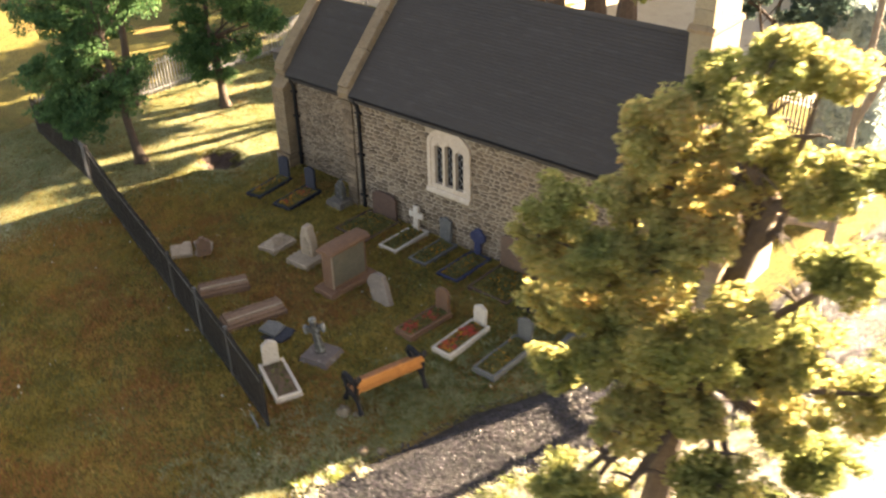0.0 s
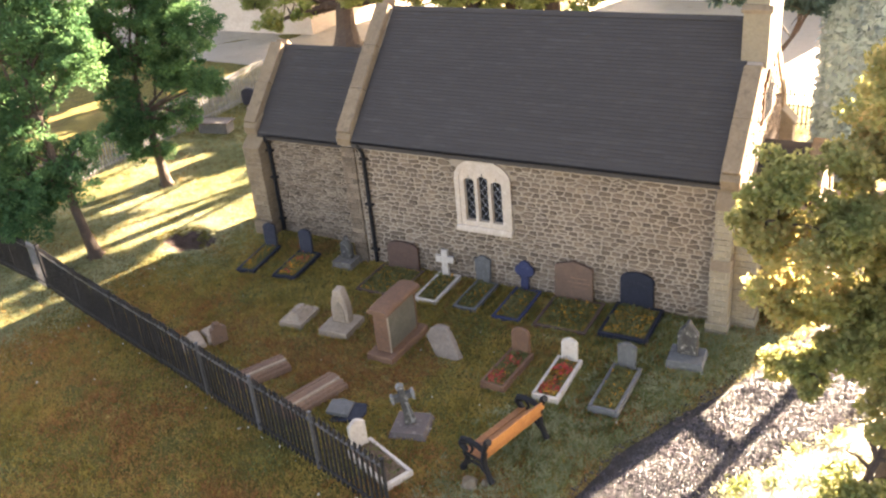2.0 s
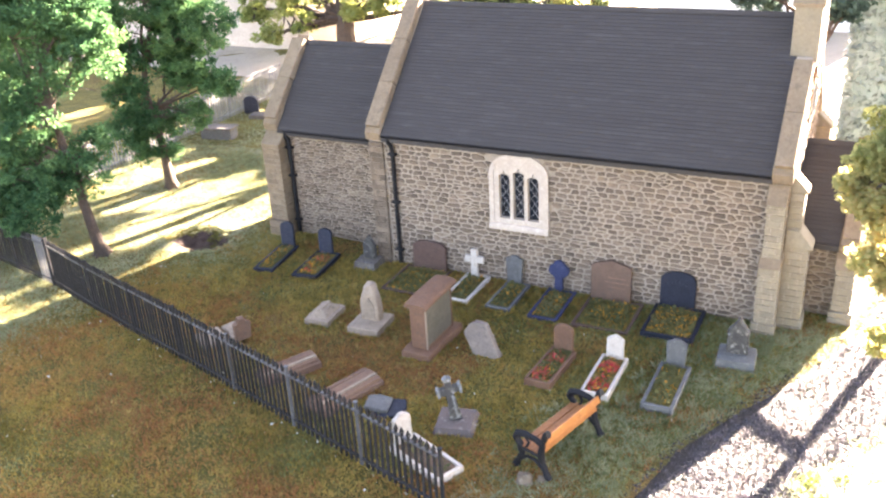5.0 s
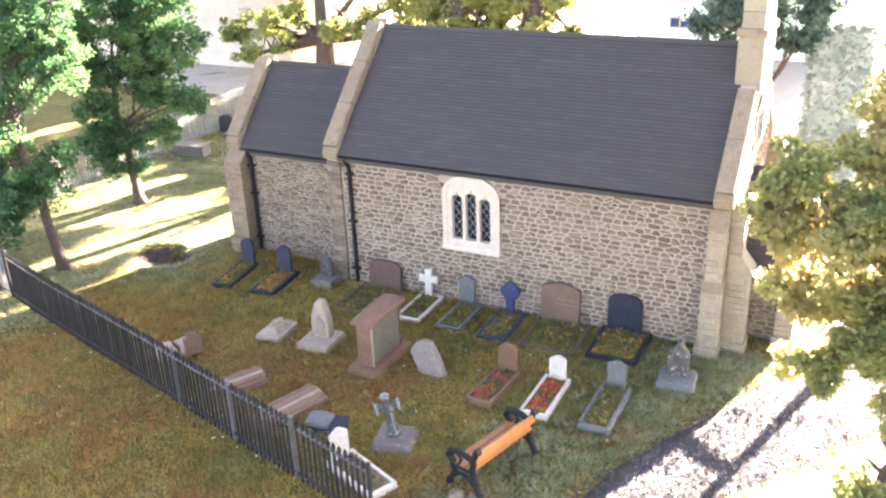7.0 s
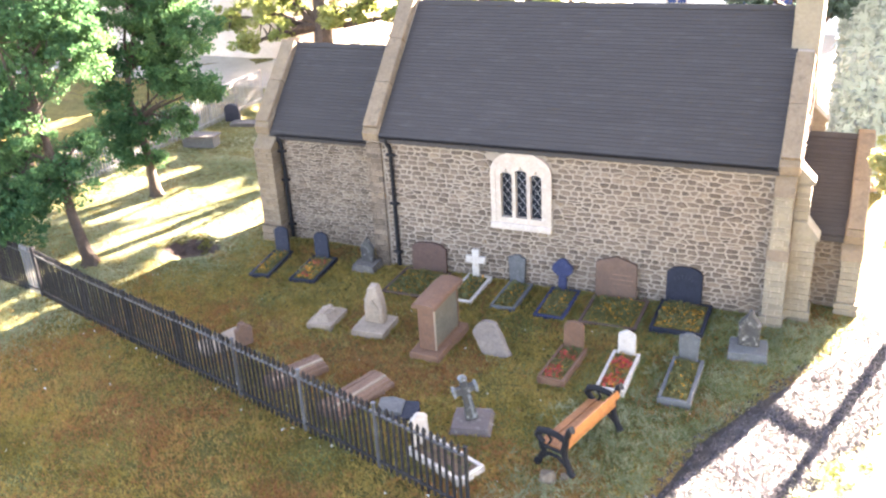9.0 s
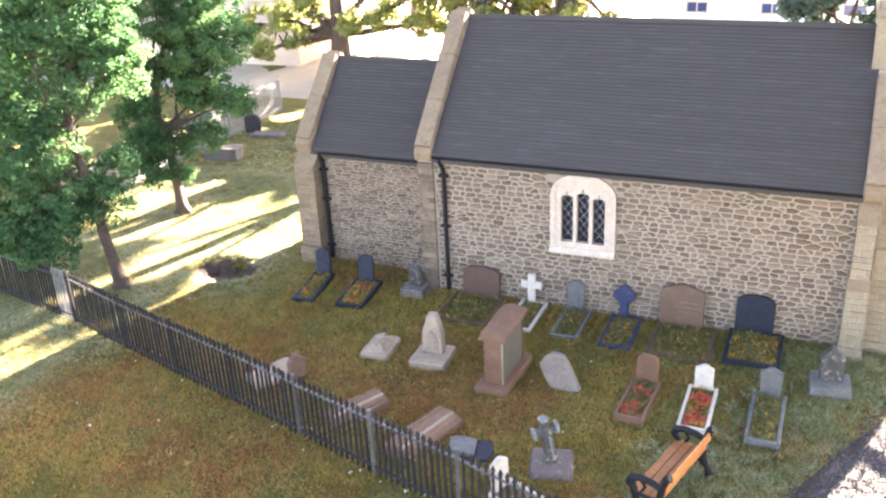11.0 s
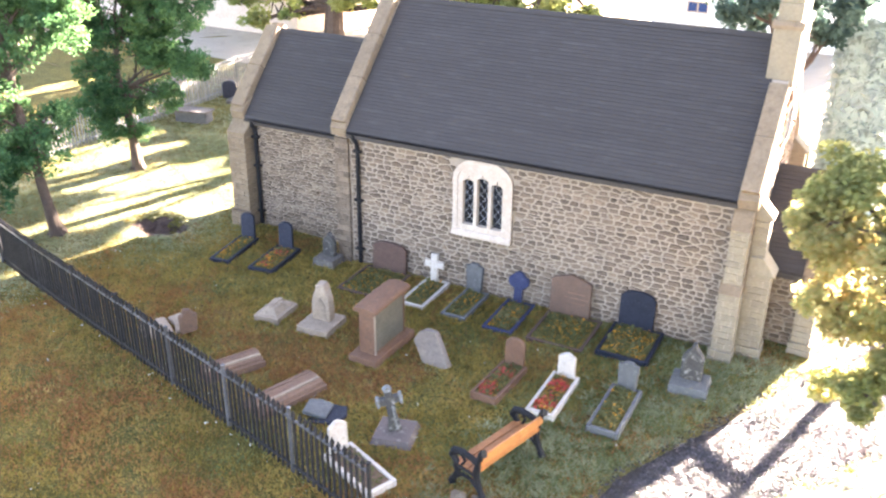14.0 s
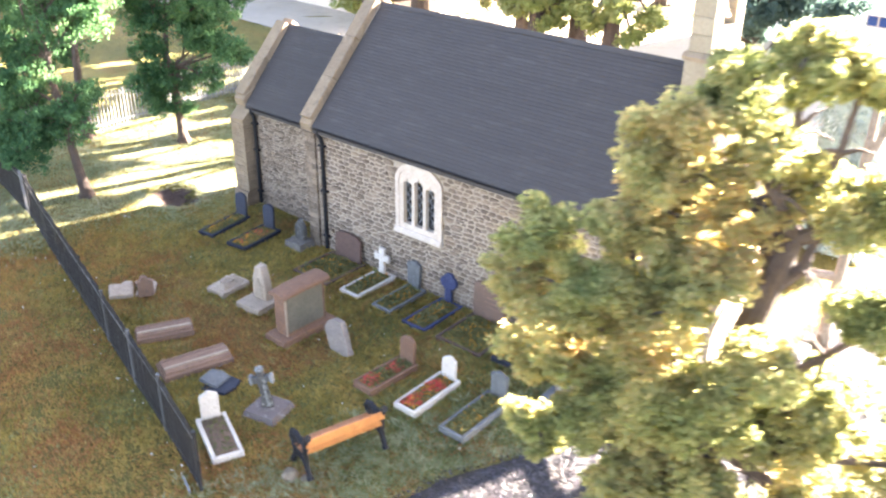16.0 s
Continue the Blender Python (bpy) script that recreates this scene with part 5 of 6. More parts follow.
def cream_slab():
    g = thing("grave_slab", -0.08, -3.28, 0, 3, "low cream limestone grave slab with hipped top", "gravestone", "churchyard graves")
    bm = bmesh.new()
    box(bm, -0.33, 0.33, -0.47, 0.47, -0.08, 0.13, 0.03)
    part("base", worn(bm, 6.0, 0.03), CREAM, g)
    bm = bmesh.new()
    vs = box(bm, -0.24, 0.24, -0.37, 0.37, 0.13, 0.28)
    for v in vs:
        if v.co.z > 0.2:
            v.co.x *= 0.55
            v.co.y *= 0.65
    part("hipped_top", worn(bm, 5.0, 0.025), CREAM, g)
    bm = bmesh.new()
    box(bm, -0.05, 0.05, -0.26, 0.26, 0.26, 0.32, 0.015)
    box(bm, -0.17, 0.17, 0.02, 0.11, 0.25, 0.31, 0.015)
    part("carved_cross", worn(bm, 7.0, 0.03), CREAM, g)


cream_slab()


def cream_stele():
    g = thing("grave_monument", 1.25, -3.28, 0, 3, "cream limestone pointed gravestone on a square base", "gravestone", "churchyard graves")
    bm = bmesh.new()
    box(bm, -0.42, 0.42, -0.46, 0.46, -0.08, 0.16, 0.03)
    part("base", bm, CREAM, g)
    bm = bmesh.new()
    a = 0.24
    prism(bm, [(-a, 0.15), (a, 0.15), (a, 0.6), (a * 0.93, 0.72), (a * 0.76, 0.85), (a * 0.6, 0.95), (a * 0.53, 1.05), (a * 0.36, 1.11), (-a * 0.36, 1.11), (-a * 0.53, 1.05), (-a * 0.6, 0.95), (-a * 0.76, 0.85), (-a * 0.93, 0.72), (-a, 0.6)], -0.02, 0.24, "y", 0.025)
    st = part("headstone", worn(bm, 3.0, 0.02), CREAM, g)
    bm = bmesh.new()
    prism(bm, [(-a * 0.62, 0.22), (a * 0.62, 0.22), (a * 0.62, 0.56), (0, 0.78), (-a * 0.62, 0.56)], -0.045, 0.0, "y", 0.012)
    part("carved_panel", bm, CREAM, st)


cream_stele()


def table_tomb():
    g = thing("tomb", 3.05, -3.38, 0, -2, "large red sandstone tomb with curved overhanging top", "tomb", "churchyard graves")
    bm = bmesh.new()
    box(bm, -0.36, 0.36, -0.94, 0.75, -0.08, 0.2, 0.035)
    part("plinth", worn(bm, 7.0, 0.016), RED_STONE, g)
    bm = bmesh.new()
    box(bm, -0.2, 0.2, -0.7, 0.52, 0.19, 1.3)
    part("body", worn(bm, 8.0, 0.012), RED_STONE, g)
    for sgn in (-1, 1):
        bm = bmesh.new()
        box(bm, 0.19, 0.219, -0.09 + sgn * 0.595 - 0.02, -0.09 + sgn * 0.595 + 0.02, 0.2, 1.28, 0.01)
        part("edge_moulding", bm, CREAM if sgn < 0 else RED_STONE, g, "worn pale corner edge" if sgn < 0 else "")
    bm = bmesh.new()
    box(bm, 0.19, 0.212, -0.64, 0.46, 0.28, 1.22, 0.008)
    part("panel", bm, MOSSY, g, "dull mossy inscription panel")
    bm = bmesh.new()
    # a slab with a rounded back, its front end drooping a little
    rows = []
    for j in range(13):
        y = -0.8 + 1.46 * j / 12
        droop = 0.07 * (1 - j / 12) ** 3 + 0.05 * max(0.0, j / 12 - 0.75)
        ring = [(-0.29, 1.28), (0.29, 1.28), (0.3, 1.35)] + [(0.3 * math.cos(radians(a)), 1.36 + 0.08 * math.sin(radians(a))) for a in range(20, 180, 20)] + [(-0.3, 1.35)]
        rows.append([bm.verts.new((x, y, z - droop * (1 if z > 1.3 else 0.3))) for x, z in ring])
    for p, q in zip(rows, rows[1:]):
        for i in range(len(p)):
            bm.faces.new((p[i], p[(i + 1) % len(p)], q[(i + 1) % len(p)], q[i]))
    bm.faces.new(rows[0])
    bm.faces.new(rows[-1][::-1])
    part("cap", bm, RED_STONE, g)


table_tomb()


def leaning_slab():
    g = thing("gravestone", 4.46, -3.45, -0.05, 6, "weathered cream gravestone leaning to one side", "gravestone", "churchyard graves")
    bm = bmesh.new()
    m = Matrix.Rotation(radians(-30), 4, "Y") @ Matrix.Rotation(radians(-14), 4, "X")
    prism(bm, [(-0.29, -0.1), (0.29, -0.1), (0.3, 0.70), (0.24, 0.77), (0.06, 0.87), (-0.08, 0.86), (-0.26, 0.77), (-0.3, 0.70)], -0.09, 0.09, "y", 0.012, m)
    part("headstone", worn(bm, 3.0, 0.014), WORN_CREAM, g)


leaning_slab()


def cross_monument():
    g = thing("grave_monument", 4.92, -6.12, 0, 38, "weathered grey carved cross on a square stone base", "gravestone", "churchyard graves")
    tilt = Matrix.Translation((0, 0, 0.15)) @ Matrix.Rotation(radians(-9), 4, "Y") @ Matrix.Rotation(radians(-4), 4, "X") @ Matrix.Diagonal((0.8, 0.85, 0.92, 1.0)) @ Matrix.Translation((0, 0, -0.17))
    bm = bmesh.new()
    vs = box(bm, -0.43, 0.43, -0.43, 0.43, -0.08, 0.14, 0.03)
    for v in vs:
        if v.co.z > 0.1:
            v.co.x *= 0.86
            v.co.y *= 0.86
    bm.transform(Matrix.Rotation(radians(-24), 4, "Z"))
    part("base", bm, MAUVE, g)
    bm = bmesh.new()
    prism(bm, [(-0.15, 0.16), (0.15, 0.16), (0.11, 0.62), (0.1, 0.86), (-0.1, 0.86), (-0.11, 0.62)], -0.08, 0.08, "y", 0.02)
    prism(bm, [(-0.11, 0.72), (0.11, 0.72), (0.09, 0.81), (0.27, 0.81), (0.28, 0.98), (0.09, 0.98), (0.1, 1.16), (-0.1, 1.16), (-0.09, 0.98), (-0.28, 0.98), (-0.27, 0.81), (-0.09, 0.81)], -0.085, 0.075, "y", 0.02)
    bm.transform(tilt)
    cr = part("cross", worn(bm, 9.0, 0.022), LICHEN, g)
    for sx in (-1, 1):
        bm = bmesh.new()
        prism(bm, [(sx * 0.24, 0.8), (sx * 0.31, 0.77), (sx * 0.33, 0.9), (sx * 0.31, 1.02), (sx * 0.24, 1.0)], -0.1, 0.09, "y", 0.015)
        bm.transform(tilt)
        part("arm_end", bm, LICHEN_PALE, cr, "pale lichened arm end")
    bm = bmesh.new()
    prism(bm, [(-0.08, 1.12), (0.08, 1.12), (0.11, 1.18), (0.0, 1.23), (-0.11, 1.18)], -0.1, 0.09, "y", 0.015)
    bm.transform(tilt)
    part("arm_end", bm, LICHEN_PALE, cr, "pale lichened arm end")
    bm = bmesh.new()
    box(bm, 0.02, 0.075, -0.105, -0.075, 0.2, 0.78, 0.008)
    bm.transform(tilt)
    part("shaft_stripe", bm, LICHEN_PALE, cr, "pale weathered stripe on the shaft")


cross_monument()


def ledger(x0, x1, y0, y1, rz, mat, label, ridges=2):
    g = thing("ledger_stone", (x0 + x1) / 2, (y0 + y1) / 2, 0, rz, label, "gravestone", "churchyard graves")
    w, d = (x1 - x0) / 2, (y1 - y0) / 2
    bm = bmesh.new()
    box(bm, -w, w, -d, d, -0.08, 0.1, 0.02)
    part("base", bm, mat, g)
    bm = bmesh.new()
    prism(bm, [(-d * 0.86, 0.09), (d * 0.86, 0.09), (d * 0.8, 0.17), (d * 0.12, 0.24), (-d * 0.12, 0.24), (-d * 0.8, 0.17)], -w * 0.95, w * 0.95, "x", 0.015)
    part("coped_top", worn(bm, x0, 0.016), mat, g)
    for s in (-1, 1):
        bm = bmesh.new()
        box(bm, -w * 0.93, w * 0.93, s * d * 0.42 - 0.035, s * d * 0.42 + 0.035, 0.17, 0.235, 0.012)
        part("moulding", bm, mat if s > 0 else CREAM, g, "" if s > 0 else "pale moulding")


ledger(1.42, 3.06, -6.42, -5.7, 72, PINK_STONE, "pinkish brown coped ledger stone lying in the grass")
ledger(-0.14, 1.24, -6.025, -5.455, 62, PINK_STONE, "narrow brown coped ledger stone lying in the grass")


def fallen_slate():
    g = thing("fallen_gravestone", 3.25, -6.15, 0, 18, "broken dark slate gravestone lying flat", "gravestone", "churchyard graves")
    bm = bmesh.new()
    m = Matrix.Rotation(radians(7), 4, "Y")
    prism(bm, [(-0.38, -0.24), (0.12, -0.28), (0.16, 0.2), (-0.1, 0.27), (-0.36, 0.2)], 0.02, 0.12, "z", 0.015, m)
    part("slab", bm, GREY_STONE, g, "grey broken piece")
    bm = bmesh.new()
    m = Matrix.Translation((0.2, -0.02, 0)) @ Matrix.Rotation(radians(-8), 4, "Y")
    prism(bm, [(-0.5, -0.34), (0.2, -0.38), (0.32, -0.1), (0.26, 0.2), (-0.1, 0.3), (-0.42, 0.2)], -0.03, 0.05, "z", 0.015, m)
    part("slab", bm, INK_STONE, g)


fallen_slate()


def broken_monument():
    g = thing("grave_monument", -1.88, -5.05, 0, 62, "broken brown headstone on pale cracked slabs", "gravestone", "churchyard graves")
    bm = bmesh.new()
    prism(bm, [(-0.62, -0.3), (-0.02, -0.42), (0.04, 0.38), (-0.2, 0.42), (-0.28, 0.3), (-0.6, 0.36)], -0.05, 0.13, "z", 0.03)
    part("slab", worn(bm, 2.0, 0.02), CREAM, g)
    bm = bmesh.new()
    prism(bm, [(0.02, -0.4), (0.55, -0.34), (0.64, 0.1), (0.5, 0.4), (0.08, 0.36), (0.12, 0.0)], -0.05, 0.1, "z", 0.03, Matrix.Rotation(radians(3), 4, "X"))
    part("slab", worn(bm, 4.0, 0.02), CREAM, g)
    bm = bmesh.new()
    prism(bm, [(-0.2, 0.05), (0.2, 0.05), (0.22, 0.48), (0.1, 0.56), (0.06, 0.64), (-0.08, 0.66), (-0.12, 0.54), (-0.2, 0.5)], -0.09, 0.07, "y", 0.025)
    bm.transform(Matrix.Translation((0.3, -0.5, 0)))
    part("headstone", bm, PINK_STONE, g)


broken_monument()


# ---- bench ----
def bench():
    # faces west, towards the graves: local x runs along the seat, local y from front to back
    rz = math.degrees(math.atan2(1.6, 0.46))
    b = thing("park_bench", 7.1, -6.1, 0, rz, "park bench with orange wooden slats and black iron ends", "bench")
    b.scale = (1.04, 1.08, 1.12)
    L = 0.82
    for sx in (-1, 1):
        x = sx * L
        bm = bmesh.new()
        tube(bm, [(x, -0.36, 0.0), (x, -0.3, 0.12), (x, -0.22, 0.3), (x, -0.2, 0.44), (x, -0.24, 0.64), (x, -0.3, 0.86), (x, -0.36, 0.9)], [0.075, 0.055, 0.06, 0.068, 0.06, 0.06, 0.07], 8)
        tube(bm, [(x, 0.34, 0.0), (x, 0.28, 0.12), (x, 0.2, 0.28), (x, 0.24, 0.42)], [0.075, 0.055, 0.057, 0.066], 8)
        tube(bm, [(x, -0.2, 0.4), (x, 0.24, 0.41)], 0.045, 8)
        tube(bm, [(x, -0.28, 0.12), (x, -0.08, 0.27), (x, 0.1, 0.27), (x, 0.27, 0.12)], 0.032, 6)
        part("end_frame", bm, IRON, b, "black cast iron bench end")
        bm = bmesh.new()
        tube(bm, [(x, -0.24, 0.63), (x, -0.08, 0.69), (x, 0.14, 0.7), (x, 0.29, 0.65), (x, 0.33, 0.56), (x, 0.27, 0.5), (x, 0.22, 0.43)], [0.052, 0.055, 0.06, 0.07, 0.068, 0.06, 0.06], 8)
        tube(bm, [(x, 0.12, 0.43), (x, 0.05, 0.56), (x, 0.14, 0.66)], 0.026, 6)
        part("armrest", bm, IRON, b)
    for i in range(3):
        bm = bmesh.new()
        y = 0.2 - 0.155 * i
        box(bm, -L - 0.02, L + 0.02, y - 0.07, y + 0.07, 0.43, 0.465, 0.008)
        part("seat_slat", bm, BENCH_SHADED, b, "brown seat slat, darkened for shade")
    for i in range(2):
        bm = bmesh.new()
        z = 0.57 + 0.172 * i
        y = -0.255 - 0.05 * i
        box(bm, -L - 0.02, L + 0.02, y - 0.018, y + 0.018, z - 0.085, z + 0.085, 0.01)
        part("back_slat", bm, BENCH_WOOD, b)


bench()


# ---- railings ----
# bare: number of bars at the start coloured pale for sun glare
def railing_panel(parent, a, b, h, gap, paint, rail_paint, bare=0):
    ax, ay = a
    bx, by = b
    ln = math.hypot(bx - ax, by - ay)
    dx, dy = (bx - ax) / ln, (by - ay) / ln
    rot = Matrix.Rotation(math.atan2(dy, dx), 4, "Z")
    za, zb = lift(ax, ay), lift(bx, by)
    for z in (h - 0.16, 0.18):
        bm = bmesh.new()
        box(bm, 0.03, ln - 0.03, -0.024, 0.024, z - 0.021, z + 0.021, 0, Matrix.Translation((ax, ay, (za + zb) / 2)) @ rot)
        # only the top rail gets the greyer coat, for the light it catches
        part("rail", bm, rail_paint if z > 0.5 else paint, parent)
    k = int(ln / gap)
    for coat in (paint, FENCE_PALE_LIT):
        if ("bar", coat.name) in SHARED:
            continue
        bm = bmesh.new()
        r = 0.021
        for z0, z1, r0, r1 in ((-0.02, h - 0.07, r, r), (h - 0.07, h - 0.03, r * 1.5, r * 1.5), (h - 0.03, h + 0.06, r * 1.3, 0.003)):
            q0 = [bm.verts.new((sx * r0, sy * r0, z0)) for sx, sy in ((-1, -1), (1, -1), (1, 1), (-1, 1))]
            q1 = [bm.verts.new((sx * r1, sy * r1, z1)) for sx, sy in ((-1, -1), (1, -1), (1, 1), (-1, 1))]
            for i in range(4):
                bm.faces.new((q0[i], q0[(i + 1) % 4], q1[(i + 1) % 4], q1[i]))
        SHARED[("bar", coat.name)] = mesh_of("bar", bm, coat)
    for i in range(1, k):
        s = ln * i / k
        coat = FENCE_PALE_LIT if i <= bare else paint          # the first bars take the pale coat, drawing sun glare on them
        o = part("bar", SHARED[("bar", coat.name)], coat, parent)
        o.matrix_basis = pose((ax + dx * s) * S, (ay + dy * s) * S, (za + (zb - za) * i / k) * S, 0, 0, math.degrees(math.atan2(dy, dx))) @ pose(0, 0, 0, rng.uniform(-0.5, 0.5), rng.uniform(-0.5, 0.5), 0)


def railing_post(parent, p, h, paint, w=0.03):
    bm = bmesh.new()
    z = lift(*p)
    box(bm, p[0] - w, p[0] + w, p[1] - w, p[1] + w, z - 0.1, z + h + 0.03, 0.008)
    box(bm, p[0] - w - 0.011, p[0] + w + 0.011, p[1] - w - 0.011, p[1] + w + 0.011, z + h + 0.03, z + h + 0.055, 0.01)
    part("post", bm, paint, parent)


SHARED = {}


def fence_run(points, label, gap, paint=FENCE, rail_paint=FENCE_SHEEN, first_post=True, heavy=()):
    for i, (a, b) in enumerate(zip(points, points[1:])):
        f = thing("fence_panel", 0, 0, 0, 0, label, "fence", "churchyard railings")
        railing_panel(f, a, b, 1.4, gap, paint, rail_paint, 4 if i in heavy else 0)
        if i or first_post:
            # posts 1 to 3 are painted greyer, for reflections on the near ones
            railing_post(f, a, 1.4, IRON if i in heavy else rail_paint if i in (1, 2, 3) or rail_paint is not FENCE_SHEEN else FENCE, 0.05 if i in heavy else 0.03)
        if i == len(points) - 2:
            railing_post(f, b, 1.4, paint)


front = [(5.86, -8.58)] + [(3.80 - 1.963 * i, -7.95 + 0.56 * i) for i in range(6)] + [(-8.25, -4.47), (-10.1, -4.1), (-12.0, -3.75), (-14.0, -3.4)]
fence_run(front, "black metal railing panel with spiked bars", 0.145, heavy=(7,))
side = [(-14.0, -3.38 + 1.98 * i) for i in range(10)]
# the side run is coloured pale for the sun on it
fence_run(side, "metal railing panel along the churchyard edge, paled for sunlight", 0.15, FENCE_PALE_LIT, FENCE_PALE_LIT, False)
rear = [(2.0 + 1.98 * i, 14.0) for i in range(5)]
fence_run(rear, "black metal railing panel behind the church", 0.15, FENCE, FENCE_SHEEN)


# ---- trees ----
def leaves(name, lobes, count, size, mat, parent, seed, label="", squash=0.85, shell=0.2, per_clump=60, clump=0.3):
    """A crown of small bent leaves in tight clumps through the lobes, with gaps between them."""
    g = np.random.default_rng(seed)
    lob = np.array(lobes, dtype=float)
    wgt = lob[:, 3] ** 2.2
    clumps = []
    for (x, y, z, r), w in zip(lob, wgt / wgt.sum()):
        k = max(5, int(w * count / per_clump))
        d = g.normal(0, 1, (k, 3))
        d /= np.linalg.norm(d, axis=1)[:, None]
        rad = r * (shell + (1 - shell) * g.random(k) ** 0.7)
        p = d * rad[:, None]
        p[:, 2] *= squash
        clumps.append(np.concatenate([p + (x, y, z), g.uniform(0.6, 1.3, (k, 1)) * clump], 1))
    cl = np.concatenate(clumps)
    per = max(4, count // len(cl))
    c = np.repeat(cl, per, axis=0)
    off = g.normal(0, 1, (len(c), 3))
    off *= (g.random((len(c), 1)) ** 0.4) / np.linalg.norm(off, axis=1)[:, None]
    ctr = c[:, :3] + off * c[:, 3:4] * (1, 1, 0.7)
    n = len(ctr)
    u = g.normal(0, 1, (n, 3))
    u /= np.linalg.norm(u, axis=1)[:, None]
    t = g.normal(0, 1, (n, 3))
    w = np.cross(u, t)
    w /= np.linalg.norm(w, axis=1)[:, None]
    sz = size * g.uniform(0.6, 1.5, (n, 1))
    a, b = ctr - u * sz, ctr + u * sz
    m1, m2 = ctr + w * sz * 0.55, ctr - w * sz * 0.55 + np.cross(u, w) * sz * 0.25
    v = np.stack([a, m1, b, m2], 1).reshape(-1, 3)
    base = np.arange(n)[:, None] * 4
    f = np.concatenate([base + (0, 1, 2), base + (0, 2, 3)], 0)
    soup(name, v, f, mat, parent, label)


def tree(x, y, trunk, lobes, count, size, leaf, bark, label, seed, r0=0.3, wander=0.25, per_clump=60, clump=0.3):
    """trunk: points from the ground up, from the tree's foot; limbs then run to each lobe and split there."""
    g = random.Random(seed)
    t = thing("tree", x, y, lift(x, y) - 0.05, 0, label, "tree", "churchyard trees")
    bm = bmesh.new()
    k = len(trunk)
    tube(bm, trunk, [r0 * (1.35 if i == 0 else 1.0 - 0.55 * i / (k - 1)) for i in range(k)], 10)
    for i in range(5):
        a = i * 1.257 + g.uniform(-0.3, 0.3)
        tube(bm, [(math.cos(a) * r0 * 2.1, math.sin(a) * r0 * 2.1, -0.05), (math.cos(a) * r0, math.sin(a) * r0, 0.16), (math.cos(a) * r0 * 0.5, math.sin(a) * r0 * 0.5, 0.5)], [r0 * 0.18, r0 * 0.4, r0 * 0.3], 6)
    part("trunk", bm, bark, t)
    for lx, ly, lz, lr in lobes:
        bm = bmesh.new()
        start = Vector(trunk[min(k - 1, max(1, k - 1 - g.randrange(0, 2)))])
        end = Vector((lx, ly, lz))
        if end.z < start.z:
            start = Vector(trunk[k // 2])
        pts = [start]
        for s in (0.35, 0.7, 1.0):
            pts.append(start.lerp(end, s) + Vector((g.uniform(-1, 1), g.uniform(-1, 1), g.uniform(-0.4, 0.6))) * wander * (1 - 0.5 * s))
        tube(bm, pts, [r0 * 0.36, r0 * 0.27, r0 * 0.18, r0 * 0.1], 7)
        for _ in range(7):
            d = Vector((g.gauss(0, 1), g.gauss(0, 1), g.gauss(0.2, 0.8))).normalized()
            p0 = pts[g.randrange(1, 4)]
            tube(bm, [p0, p0 + d * lr * 0.45 + Vector((0, 0, 0.05)), p0 + d * lr * 0.85], [r0 * 0.13, r0 * 0.08, r0 * 0.03], 5)
        part("limb", bm, bark, t)
    leaves("crown", lobes, count, size, leaf, t, seed, per_clump=per_clump, clump=clump)
    return t


tree(13.95, -5.97, [(0, 0, 0), (0, 0, 1.18), (0.1, 0.04, 2.97), (0.37, 0.16, 4.15), (0.57, 0.24, 5.64), (0.77, 0.33, 6.49), (0.95, 0.41, 7.29)],
     [(-2.17, -0.88, 6.2, 0.52), (-1.9, -0.73, 6.85, 0.56), (-1.65, -1.03, 5.45, 0.56), (-1.2, -1.03, 6.3, 0.7), (-1.33, -1.38, 4.3, 0.46), (-0.95, -0.73, 5.1, 0.6), (-0.8, 0.67, 7.45, 0.66),
      (-0.45, -0.53, 6, 0.72), (-0.65, -1.23, 4.7, 0.5), (-0.42, -2.35, 2.95, 0.5), (0.15, -2.1, 2.6, 0.5), (-0.5, -2.0, 2.2, 0.5), (0.1, -1.7, 1.9, 0.5), (1.35, -0.9, 3.0, 0.6), (1.9, -0.5, 2.4, 0.55), (0.0, -1.4, 3.9, 0.5), (-0.05, -0.93, 5.2, 0.62), (0.65, -0.73, 5.2, 0.62), (0.35, -0.43, 6.8, 0.55), (-1.05,
      -0.23, 7, 0.55), (-0.35, 0.07, 7.2, 0.55), (-0.35, -0.23, 4.9, 0.55), (-0.49, -0.2, 8.24, 0.66), (-0.06, -0.02, 9.01, 0.58), (0.57, 0.25, 8.4, 0.66), (0.82, 0.36, 9.49, 0.6), (1.37, 0.6,
      9.31, 0.5), (1.43, 0.62, 7.73, 0.62), (1.56, 0.68, 4.99, 0.72), (1.09, 0.48, 4.43, 0.66), (2.08, 0.9, 6.33, 0.6), (1.72, 0.75, 3.41, 0.6), (2.34, 1.01, 2.58, 0.66), (2, 0.86, 7.98, 0.5),
      (2.77, 1.2, 4.15, 0.62), (0.47, 0.21, 7.5, 0.48), (0.11, 0.05, 6.78, 0.62), (0.05, -0.7, 4.3, 0.5), (0.75, -0.9, 4.1, 0.55), (1.2, -0.5, 5.9, 0.55)],
     185000, 0.044, LEAF_AUTUMN, BARK, "broad tree with olive and russet foliage beside the path", 21, 0.3, 0.2, 190, 0.25)
